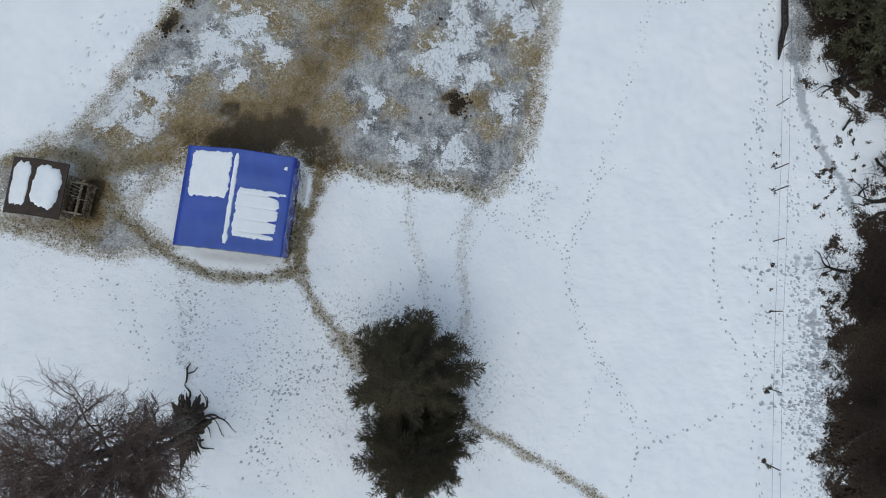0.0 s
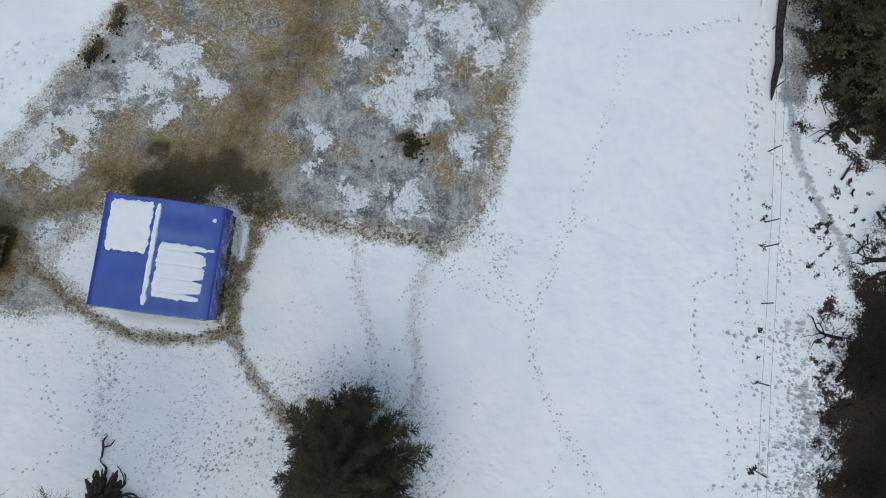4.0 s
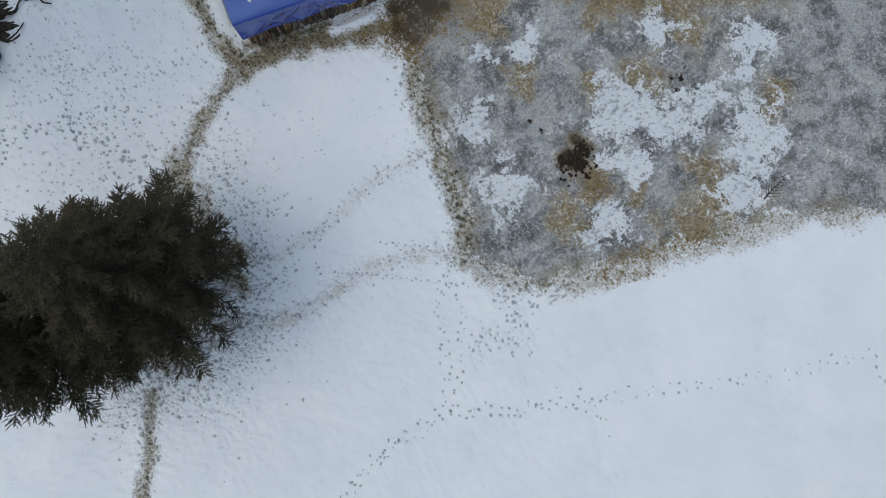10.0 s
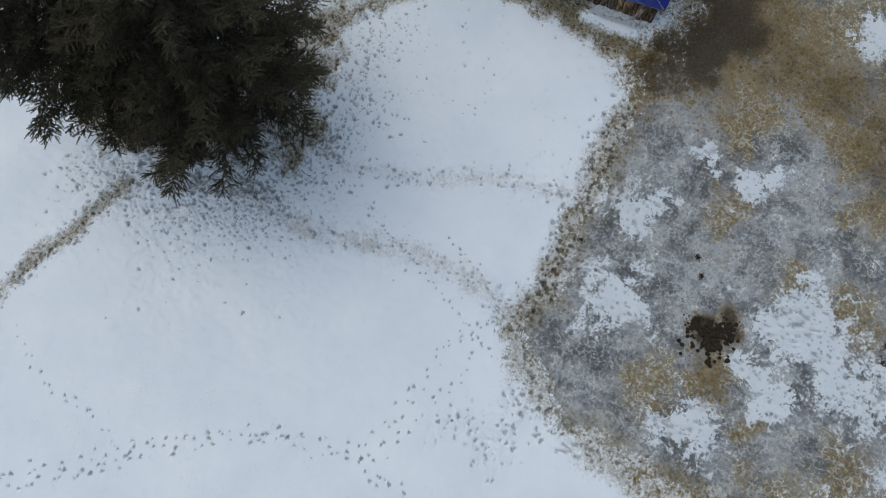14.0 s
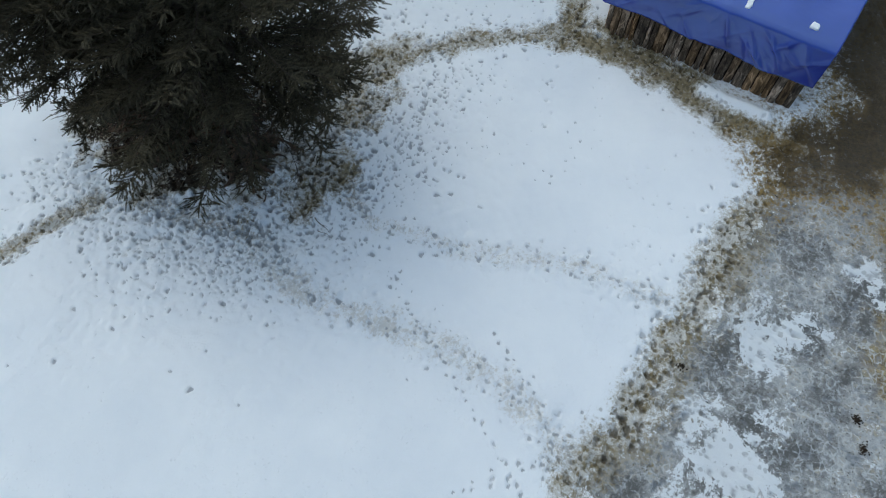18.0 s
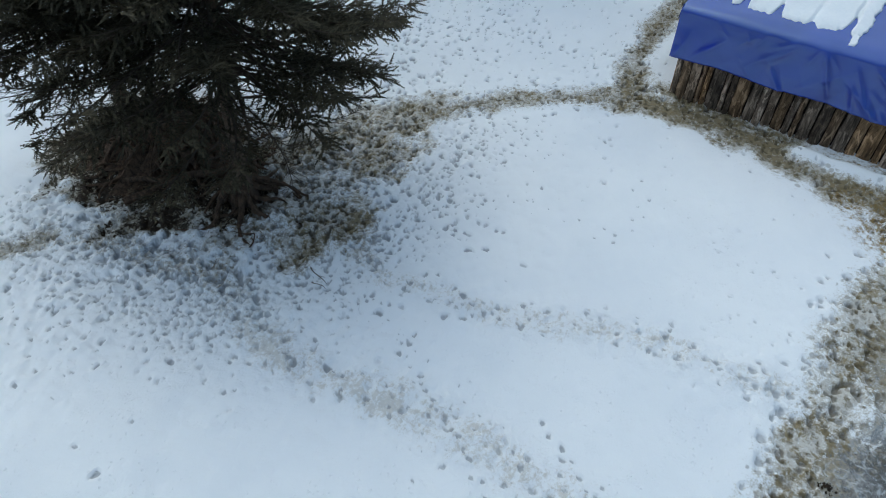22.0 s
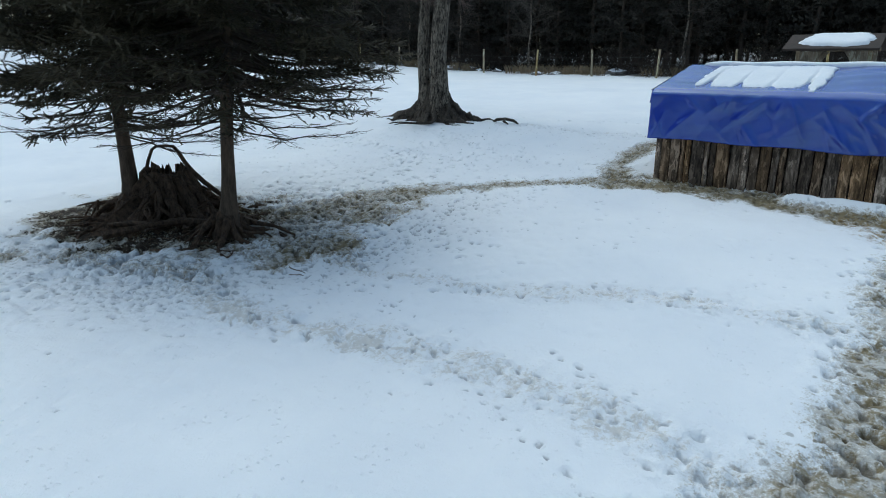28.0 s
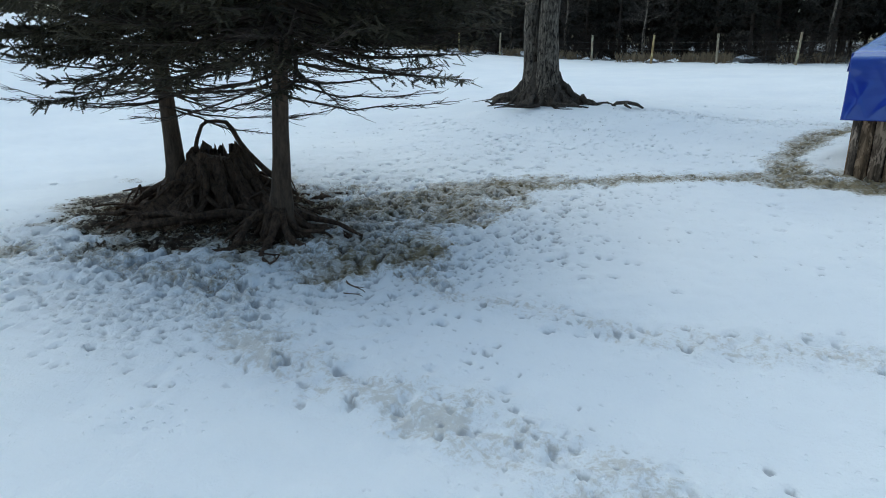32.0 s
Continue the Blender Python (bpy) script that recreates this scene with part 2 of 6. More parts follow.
    straw = ramp(nt, n_fine, (0.35, (0.035, 0.027, 0.013)), (0.70, (0.27, 0.22, 0.12)))
    mud = blend(nt, 0.45, mud, straw)
    hoof = node(nt, "ShaderNodeTexVoronoi", Scale=6.6, Randomness=1.0)
    nt.links.new(bent.outputs[0], hoof.inputs["Vector"])
    chance = nt.nodes.new("ShaderNodeSeparateColor")
    nt.links.new(hoof.outputs["Color"], chance.inputs[0])
    hole = span(nt, total(hoof.outputs["Distance"], off(n_grain, 0.3)), 0.27, 0.40, 1.0, 0.0)
    stray = maths(nt, "MULTIPLY", hole, span(nt, maths(nt, "SUBTRACT", maths(nt, "MULTIPLY", dirt, 2.4), total(chance.outputs[0], 0.3)), 0.0, 0.08))
    grain = span(nt, total(dirt, off(n_fine, 0.9), off(n_grain, 0.8), off(n_small, 0.6)), 0.26, 0.60)
    mud = blend(nt, maths(nt, "MULTIPLY", hole, 0.5), blend(nt, 0.5, mud, (0.28, 0.225, 0.125)), (0.034, 0.025, 0.012))
    deep = ramp(nt, total(n_grain, off(n_fine, 0.5)), (0.3, (0.022, 0.0145, 0.005)), (0.7, (0.070, 0.046, 0.015)))
    tan = ramp(nt, total(n_grain, off(n_fine, 0.9)), (0.28, (0.075, 0.046, 0.013)), (0.72, (0.33, 0.225, 0.080)))

    def mask(att, a, b):
        inner = maths(nt, "MULTIPLY", jitter, span(nt, att, 0.0, 0.35))
        return span(nt, maths(nt, "ADD", att, inner), a, b)

    col = blend(nt, maths(nt, "MULTIPLY", span(nt, total(churn, off(n_mid, 1.2), off(n_small, 1.2), off(n_grain, 1.6), off(lace, 1.0)), 0.60, 1.10), span(nt, churn, 0.02, 0.5, 0, 0.46)), snow, (0.43, 0.38, 0.30))
    col = blend(nt, mask(ice, 0.38, 0.62), col, ice_col)
    # trodden snow: grey of packed snow, with the prints' hollow shade painted in
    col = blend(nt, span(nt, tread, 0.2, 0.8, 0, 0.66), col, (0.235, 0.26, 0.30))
    col = blend(nt, maths(nt, "MULTIPLY", grain, 0.6), col, (0.33, 0.285, 0.205))
    col = blend(nt, maths(nt, "MULTIPLY", stray, 0.4), col, (0.11, 0.085, 0.045))
    col = blend(nt, maths(nt, "MULTIPLY", mask(dirt, 0.48, 0.95), 0.92), col, mud)
    # prints in mud: darker wet floor and painted shade of the hollow
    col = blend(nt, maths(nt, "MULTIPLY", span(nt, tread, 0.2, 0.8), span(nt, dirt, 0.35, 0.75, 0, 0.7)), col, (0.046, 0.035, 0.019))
    brown_col = blend(nt, span(nt, total(brown, off(n_mid, 0.3), off(n_fine, 0.35)), 0.36, 0.86), tan, deep)
    brown_col = blend(nt, maths(nt, "MULTIPLY", hole, 0.6), brown_col, (0.034, 0.022, 0.009))
    col = blend(nt, maths(nt, "MULTIPLY", mask(brown, 0.12, 0.75), 0.96), col, brown_col)
    litter = ramp(nt, total(n_small, off(n_fine, 0.6)), (0.3, (0.007, 0.005, 0.0035)), (0.7, (0.050, 0.033, 0.020)))
    col = blend(nt, mask(floor, 0.40, 0.56), col, litter)
    nt.links.new(col, bsdf.inputs["Base Color"])
    nt.links.new(maths(nt, "SUBTRACT", 0.8, maths(nt, "MULTIPLY", ice, 0.35)), bsdf.inputs["Roughness"])
    rough_zone = total(maths(nt, "MULTIPLY", churn, 0.9), maths(nt, "MULTIPLY", dirt, 0.8), maths(nt, "MULTIPLY", ice, 0.5))
    height = total(maths(nt, "MULTIPLY", n_small, 0.5), maths(nt, "MULTIPLY", n_fine, 0.22), maths(nt, "MULTIPLY", n_grain, 0.3), maths(nt, "MULTIPLY", maths(nt, "MULTIPLY", n_small, rough_zone), 1.1), maths(nt, "MULTIPLY", maths(nt, "MULTIPLY", n_grain, rough_zone), 1.6))
    dents = maths(nt, "MULTIPLY", dots, span(nt, n_half, 0.44, 0.60))
    height = total(height, maths(nt, "MULTIPLY", dents, -0.55))
    relief(nt, bsdf, height, 0.65, 0.04)
    return mt


def tarp_material():
    mt, nt, bsdf = material("blue_tarp", 0.24, 0, 0.8)
    vec = coords(nt)
    big = noisy(nt, vec, 0.9, 3, 0.5, 0.4)
    col = ramp(nt, big, (0.3, (0.015, 0.030, 0.29)), (0.7, (0.022, 0.042, 0.37)))
    nt.links.new(col, bsdf.inputs["Base Color"])
    bsdf.inputs["Specular Tint"].default_value = (0.42, 0.85, 1.0, 1)
    bsdf.inputs["Coat Weight"].default_value, bsdf.inputs["Coat Roughness"].default_value, bsdf.inputs["Coat IOR"].default_value = 0.75, 0.10, 1.6
    bsdf.inputs["Sheen Weight"].default_value, bsdf.inputs["Sheen Roughness"].default_value = 0.45, 0.12
    bsdf.inputs["Sheen Tint"].default_value = (0.25, 0.75, 1.0, 1)
    # crumpled creases run slantwise over the sheet
    mp = nt.nodes.new("ShaderNodeMapping")
    mp.inputs["Rotation"].default_value, mp.inputs["Scale"].default_value = (math.radians(32), math.radians(8), math.radians(14)), (1.0, 0.55, 1.5)
    nt.links.new(vec, mp.inputs["Vector"])
    fold = node(nt, "ShaderNodeTexVoronoi", Scale=1.5, Randomness=1.0)
    nt.links.new(mp.outputs[0], fold.inputs["Vector"])
    small = node(nt, "ShaderNodeTexVoronoi", Scale=4.5, Randomness=1.0)
    nt.links.new(mp.outputs[0], small.inputs["Vector"])
    weave = noisy(nt, vec, 90, 2, 0.5)
    relief(nt, bsdf, maths(nt, "ADD", maths(nt, "ADD", fold.outputs["Distance"], maths(nt, "MULTIPLY", small.outputs["Distance"], 0.22)), maths(nt, "MULTIPLY", weave, 0.01)), 0.24, 0.12)
    return mt


def board_material(name, dark, light, tint=0.35):
    mt, nt, bsdf = material(name, 0.85, 0, 0.25)
    info = nt.nodes.new("ShaderNodeObjectInfo")
    tc = nt.nodes.new("ShaderNodeTexCoord")
    shift = nt.nodes.new("ShaderNodeVectorMath")
    shift.operation = "ADD"
    spread = nt.nodes.new("ShaderNodeVectorMath")
    spread.operation = "SCALE"
    spread.inputs[0].default_value = (13, 7, 5)
    nt.links.new(info.outputs["Random"], spread.inputs["Scale"])
    nt.links.new(tc.outputs["Object"], shift.inputs[0])
    nt.links.new(spread.outputs[0], shift.inputs[1])
    mp = nt.nodes.new("ShaderNodeMapping")
    mp.inputs["Scale"].default_value = (1, 1, 0.12)
    nt.links.new(shift.outputs[0], mp.inputs["Vector"])
    grain = noisy(nt, mp.outputs[0], 22, 5, 0.65, 0.8)
    patch = noisy(nt, shift.outputs[0], 2.2, 4, 0.65)
    mixed = maths(nt, "ADD", maths(nt, "MULTIPLY", grain, 0.55), maths(nt, "MULTIPLY", patch, 0.45))
    col = ramp(nt, mixed, (0.34, dark), (0.48, tuple(lerp(a, b, 0.32) for a, b in zip(dark, light))), (0.62, light))
    streak = noisy(nt, mp.outputs[0], 6.5, 4, 0.6, 0.4)
    col = blend(nt, span(nt, streak, 0.56, 0.68, 0, 0.8), col, tuple(min(0.5, 1.35 * c + 0.02) for c in light))
    col = blend(nt, span(nt, streak, 0.40, 0.30, 0, 0.7), col, tuple(0.8 * c for c in dark))
    # flaking bark and bleached wood
    mp2 = nt.nodes.new("ShaderNodeMapping")
    mp2.inputs["Scale"].default_value = (1, 1, 0.3)
    nt.links.new(shift.outputs[0], mp2.inputs["Vector"])
    flake = noisy(nt, mp2.outputs[0], 9.0, 6, 0.7, 0.6)
    col = blend(nt, span(nt, flake, 0.53, 0.60, 0, 0.75), col, tuple(min(0.55, 1.7 * c + 0.03) for c in light))
    col = blend(nt, span(nt, flake, 0.45, 0.39, 0, 0.55), col, tuple(0.6 * c for c in dark))
    hsv = nt.nodes.new("ShaderNodeHueSaturation")
    nt.links.new(col, hsv.inputs["Color"])
    nt.links.new(span(nt, info.outputs["Random"], 0, 1, 1 - tint, 1 + tint), hsv.inputs["Value"])
    grey = span(nt, maths(nt, "FRACT", maths(nt, "MULTIPLY", info.outputs["Random"], 7.3)), 0.2, 1.0, 0.75, 1.2)
    nt.links.new(grey, hsv.inputs["Saturation"])
    nt.links.new(hsv.outputs[0], bsdf.inputs["Base Color"])
    relief(nt, bsdf, grain, 0.6, 0.008)
    return mt


def bark_material(name, dark, light):
    """Rough bark: ridges that run up the trunk, with dark cracks and pale lichen."""
    mt, nt, bsdf = material(name, 0.9, 0, 0.2)
    vec = coords(nt, (1, 1, 0.28))
    ridge = noisy(nt, vec, 15, 8, 0.72, 0.7)
    patch = noisy(nt, coords(nt), 3.0, 5, 0.65)
    mixed = maths(nt, "ADD", maths(nt, "MULTIPLY", ridge, 0.75), maths(nt, "MULTIPLY", patch, 0.25))
    col = ramp(nt, mixed, (0.42, dark), (0.50, tuple(lerp(a, b, 0.4) for a, b in zip(dark, light))), (0.60, light))
    nt.links.new(col, bsdf.inputs["Base Color"])
    relief(nt, bsdf, ridge, 1.0, 0.06)
    return mt


def needle_material(name, dark, light):
    mt, nt, bsdf = material(name, 0.7, 0, 0.2)
    geo = nt.nodes.new("ShaderNodeNewGeometry")
    vec = coords(nt)
    patch = noisy(nt, vec, 1.3, 3, 0.6)
    mixed = maths(nt, "ADD", maths(nt, "MULTIPLY", geo.outputs["Random Per Island"], 0.5), maths(nt, "MULTIPLY", patch, 0.5))
    nt.links.new(ramp(nt, mixed, (0.25, dark), (0.75, light)), bsdf.inputs["Base Color"])
    return mt


M_GROUND = ground_material()
M_TARP = tarp_material()
M_SNOW = plain("packed_snow", (0.78, 0.81, 0.86), (0.87, 0.89, 0.92), 2.0, rough=0.75, bump=0.5, depth=0.03, fine=16)
M_BOARD = board_material("weathered_board", (0.032, 0.021, 0.013), (0.235, 0.158, 0.098), 0.55)
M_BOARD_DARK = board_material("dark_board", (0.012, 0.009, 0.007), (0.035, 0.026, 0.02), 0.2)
M_TIMBER = board_material("pale_timber", (0.20, 0.15, 0.095), (0.42, 0.34, 0.24), 0.2)
M_POST = board_material("yellow_post", (0.22, 0.155, 0.08), (0.40, 0.30, 0.17), 0.2)
M_ROOFING = plain("brown_roofing", (0.032, 0.024, 0.020), (0.068, 0.05, 0.04), 3.0, rough=0.8)
M_SPRUCE_BARK = plain("spruce_bark", (0.032, 0.022, 0.015), (0.145, 0.10, 0.068), 7, (1, 1, 0.3), bump=1.0, depth=0.03, fine=30)
M_BARK = bark_material("grey_bark", (0.018, 0.014, 0.011), (0.27, 0.225, 0.175))
M_MAPLE_ROOT = plain("maple_root", (0.010, 0.008, 0.006), (0.105, 0.085, 0.066), 9, (1, 1, 0.5), bump=1.0, depth=0.08, fine=36)
M_TWIG = plain("dark_twig", (0.03, 0.022, 0.017), (0.085, 0.064, 0.048), 8)
M_BRUSH = plain("dark_brush", (0.012, 0.009, 0.007), (0.046, 0.034, 0.026), 8)
M_MAPLE_TWIG = plain("maple_twig", (0.085, 0.058, 0.05), (0.18, 0.128, 0.108), 8)
M_GREY_TWIG = plain("grey_twig", (0.04, 0.033, 0.028), (0.11, 0.093, 0.078), 8)
M_ROOT = plain("weathered_root", (0.012, 0.0075, 0.005), (0.175, 0.110, 0.070), 11, (1, 1, 0.45), bump=1.0, depth=0.09, fine=42)
M_NEEDLE = needle_material("spruce_needle", (0.026, 0.023, 0.014), (0.090, 0.077, 0.047))
M_NEEDLE_FAR = needle_material("dark_fir_needle", (0.016, 0.015, 0.012), (0.054, 0.049, 0.040))
M_JUNIPER = needle_material("olive_needle", (0.046, 0.046, 0.026), (0.130, 0.126, 0.078))
M_DUNG = plain("dung", (0.012, 0.009, 0.006), (0.045, 0.03, 0.018), 9, bump=0.9, depth=0.04)
M_WIRE = plain("fence_wire", (0.05, 0.05, 0.05), (0.12, 0.12, 0.12), 5, rough=0.6, metal=0.6)
M_STRAW = plain("straw", (0.11, 0.08, 0.034), (0.30, 0.235, 0.12), 9)
M_STONE = plain("grey_stone", (0.10, 0.095, 0.09), (0.28, 0.27, 0.26), 5, bump=0.8, depth=0.03)
M_DEAD = plain("dead_grass", (0.12, 0.085, 0.05), (0.30, 0.235, 0.15), 6)


# ---- ground ----
def graded(edges, steps):
    """Grid lines along an axis: a step for each stretch between two edges."""
    out = [edges[0]]
    for a, b, s in zip(edges, edges[1:], steps):
        out += list(np.linspace(a, b, max(1, round((b - a) / s)) + 1)[1:])
    return np.array(out)


def distance(px, py, line):
    """Distance from points to a polyline."""
    d = np.full(px.shape, 1e9)
    for (ax, ay), (bx, by) in zip(line, line[1:]):
        ux, uy = bx - ax, by - ay
        k = np.clip(((px - ax) * ux + (py - ay) * uy) / (ux * ux + uy * uy + 1e-9), 0, 1)
        d = np.minimum(d, np.hypot(px - ax - k * ux, py - ay - k * uy))
    return d


def inside(px, py, ring):
    """Signed distance to an outline, positive inside."""
    odd = np.zeros(px.shape, dtype=bool)
    for (ax, ay), (bx, by) in zip(ring, ring[1:] + ring[:1]):
        if ay == by:
            continue
        odd ^= ((ay > py) != (by > py)) & (px < (bx - ax) * (py - ay) / (by - ay) + ax)
    return np.where(odd, 1, -1) * distance(px, py, ring + ring[:1])


def cloud(px, py, size, seed):
    """Smooth random heights between -1 and 1, with bumps of the given size."""
    table = np.random.default_rng(seed).uniform(-1, 1, (256, 256))
    u, v = px / size, py / size
    i, j = np.floor(u).astype(int), np.floor(v).astype(int)
    fu, fv = u - i, v - j
    fu, fv = fu * fu * (3 - 2 * fu), fv * fv * (3 - 2 * fv)
    i, j, i1, j1 = i % 256, j % 256, (i + 1) % 256, (j + 1) % 256
    return (table[j, i] * (1 - fu) + table[j, i1] * fu) * (1 - fv) + (table[j1, i] * (1 - fu) + table[j1, i1] * fu) * fv


def along(line, step, rng, side=0.1, jitter=0.05):
    """Places of steps along a line, left and right in turn, with their heading."""
    out, carry, foot = [], 0.0, 1
    for (ax, ay), (bx, by) in zip(line, line[1:]):
        length = math.hypot(bx - ax, by - ay)
        s = carry
        while s < length:
            k = s / length
            nx, ny = -(by - ay) / length, (bx - ax) / length
            out.append((ax + (bx - ax) * k + nx * side * foot + rng.normal(0, jitter), ay + (by - ay) * k + ny * side * foot + rng.normal(0, jitter), math.atan2(by - ay, bx - ax)))
            foot = -foot
            s += step * rng.uniform(0.7, 1.3)
        carry = s - length
    return out


YARD = [(6.3, 19.2), (5.35, 14.8), (4.7, 11.1), (3.9, 8.8), (2.75, 7.3), (1.8, 7.0), (0.8, 7.6), (-3.2, 8.25), (-7.0, 8.7), (-7.9, 8.7), (-8.3, 9.6), (-14.6, 9.6),
        (-16.0, 8.7), (-18.4, 5.7), (-16.0, 3.9), (-18.0, 3.6), (-19.8, 3.5), (-22.4, 4.5), (-25.5, 5.3), (-25.7, 8.4), (-23.9, 9.4), (-21.7, 10.1), (-20.0, 12.4), (-18.5, 14.9), (-17.2, 16.6),
        (-15.7, 18.8), (-13.0, 24.0), (-8.0, 29.0), (2.0, 27.0), (8.0, 23.0)]
TRAILS = [  # half width, strength, line
    (0.5, 0.95, [(-7.6, 8.7), (-7.8, 7.3), (-8.25, 5.9), (-8.6, 4.4), (-8.75, 3.0)]),
    (0.35, 0.9, [(-8.62, 6.3), (-8.9, 4.6), (-9.2, 3.3)]),
    (0.42, 0.80, [(-8.4, 2.7), (-10.6, 2.2), (-13.4, 2.3), (-15.4, 3.2), (-18.0, 5.1), (-19.5, 6.2)]),
    (0.42, 0.66, [(-8.6, 3.2), (-9.0, 2.8), (-8.1, 1.6), (-7.4, 0.3), (-6.5, -0.8), (-5.4, -1.7), (-4.0, -2.6)]),
] + [
    (0.35, 0.34, [(0.1, -1.9), (0.28, -2.4), (0.42, -3.7), (0.6, -5.2), (1.4, -6.05)]),
    (0.32, 0.64, [(1.1, -5.9), (1.4, -6.05), (2.4, -6.65), (3.2, -6.95), (4.2, -7.7), (5.9, -8.5), (8.3, -10.1), (12, -12.4)]),
    (0.8, 0.85, [(-20.6, 8.1), (-18.2, 8.8), (-15.6, 9.9), (-12.0, 10.2)]),
    (0.5, 0.66, [(2.0, 6.9), (0.6, 7.5), (-3.3, 8.15), (-5.9, 8.55), (-7.7, 8.7)]),
] + [
    (1.3, 0.95, [(-21.0, 5.0), (-20.0, 6.5), (-20.3, 8.2)]),
    (0.6, 0.8, [(-25.0, 8.8), (-22.5, 9.5), (-20.5, 9.0)]),
    (0.7, 0.75, [(-25.2, 5.2), (-22.5, 4.9), (-20.5, 4.6)]),
]
CHURNED = [
    (0.42, 0.8, [(1.6, 7.0), (0.95, 5.26), (0.61, 3.74), (0.66, 2.28), (0.95, 0.86), (0.85, -0.3), (0.4, -1.6), (0.28, -2.3), (0.42, -3.7), (0.6, -5.2)]),
    (0.32, 0.7, [(-2.5, 7.2), (-2.3, 4.8), (-1.6, 2.7), (-1.4, 0.5), (-1.9, -0.8)]),
    (0.4, 0.6, [(-15.0, 2.6), (-14.8, 0.0), (-14.8, -2.5)]),
    (1.2, 0.45, [(0.2, -1.0), (0.6, -3.5), (0.6, -6.0)]),
    (0.5, 0.35, [(5.0, 6.2), (5.8, 7.4), (4.2, 7.6)]),
    (0.4, 0.4, [(4.7, 6.4), (5.2, 5.7)]),
]
BROWN = [(1.5, 1.0, [(-13.0, 9.8), (-11.0, 10.3), (-9.4, 10.9), (-8.3, 10.2)]), (0.6, 0.58, [(-9.2, 11.0), (-8.5, 13.3), (-7.3, 16.0), (-5.4, 18.3), (-4.8, 22.0)]), (2.6, 0.62, [(-14.2, 9.9), (-12.0, 10.6), (-10.0, 10.9), (-8.4, 10.4)]), (1.7, 0.55, [(-9.0, 11.2), (-8.4, 13.5), (-7.3, 16.0), (-5.3, 18.2), (-4.5, 23)])] + [
         (1.3, 0.7, [(-9.0, 11.5), (-7.4, 10.0), (-7.0, 9.2)]), (0.4, 0.9, [(0.2, 12.3), (0.6, 12.6)]), (0.3, 0.75, [(0.2, 13.2), (-0.3, 12.9)]), (0.45, 0.9, [(-16.6, 17.0), (-16.2, 17.5)]),
         (0.4, 0.9, [(-15.4, 18.6), (-15.2, 19.4)]), (0.5, 0.5, [(0.9, 12.5), (2.1, 12.9)]), (0.7, 0.42, [(4.9, 11.6), (5.2, 15.5)]), (0.6, 0.8, [(-13.0, 11.9), (-12.6, 12.0)]), (0.8, 0.95, [(-20.6, 6.0), (-20.3, 7.3)])]
OLD_SNOW = [(0.0, 15.5, 1.3), (-0.4, 20.9, 0.9), (2.5, 19.5, 1.1), (3.4, 12.7, 1.0), (1.5, 14.3, 0.7), (0.1, 9.5, 0.9), (-2.7, 9.6, 0.6), (-2.8, 18.0, 0.8), (-4.9, 11.3, 0.4), (0.5, 17.8, 0.7), (4.1, 18.3, 1.0),
            (-4.5, 12.9, 0.5), (-12.2, 17.2, 1.0), (-13.8, 15.5, 1.0), (-19.1, 12.3, 1.0), (-16.6, 13.4, 1.1), (-20.4, 11.7, 0.8), (-17.4, 11.0, 1.0), (-12.4, 13.8, 0.6), (-17.0, 7.2, 1.4), (-10.5, 15.5, 0.8)]
STAINS = [(-15.0, 11.0, 1.4), (-17.0, 12.6, 1.0), (-19.2, 10.6, 1.1), (-13.0, 19.4, 1.1), (-9.0, 20.0, 1.4), (-6.4, 20.4, 1.4), (-9.6, 13.8, 1.4), (-3.0, 21.6, 1.2)] + [(1.7, 12.8, 0.6), (2.6, 11.2, 0.8), (4.4, 16.8, 1.1), (-1.9, 14.5, 0.5), (-1.4, 16.6, 0.7), (-2.2, 19.3, 0.8), (-4.4, 18.1, 1.1), (-3.4, 12.1, 0.6), (-4.4, 15.8, 0.4), (1.9, 20.8, 0.6), (2.7, 14.1, 0.4),
          (-5.9, 12.0, 0.6), (2.9, 16.6, 0.5), (5.2, 15.0, 1.0), (-7.3, 12.2, 1.0), (-8.3, 13.5, 1.0), (-18.0, 9.8, 0.8), (-10.6, 17.6, 1.0), (-7.9, 18.0, 0.8), (-12.0, 12.4, 1.3), (-10.1, 12.5, 1.3), (-14.7, 13.7, 0.6), (-6.6, 15.3, 0.8)]
BARE = [(21.6, 13.9, 0.7), (23.3, 13.9, 0.8), (24.2, 12.2, 0.8), (25.0, 7.5, 0.7), (24.5, 6.2, 0.8), (22.8, 4.0, 0.7), (22.2, -1.2, 0.5), (22.9, -2.4, 0.9), (21.9, -5.1, 0.4), (21.8, -7.2, 0.6), (20.7, -7.8, 0.4), (21.5, -8.5, 0.5), (22.3, 1.2, 0.4), (25.6, 12.4, 0.5), (26.2, 9.6, 0.4), (25.2, 10.4, 0.25), (24.6, 9.0, 0.2), (25.9, 5.6, 0.6), (23.0, 11.6, 0.18), (24.0, 10.9, 0.22), (22.6, 13.2, 0.2), (23.6, 2.6, 0.3), (22.6, 2.4, 0.25), (23.0, -4.2, 0.3), (22.0, -3.4, 0.2),
        (19.35, 8.9, 0.22), (19.2, 7.45, 0.25), (18.55, 0.3, 0.15), (18.2, -4.1, 0.3), (17.9, -8.3, 0.3), (18.85, 3.0, 0.15), (18.6, 1.6, 0.15), (19.4, 9.6, 0.2)]
LITTER_PRINTS, FRINGE_PRINTS = 2200, 1700
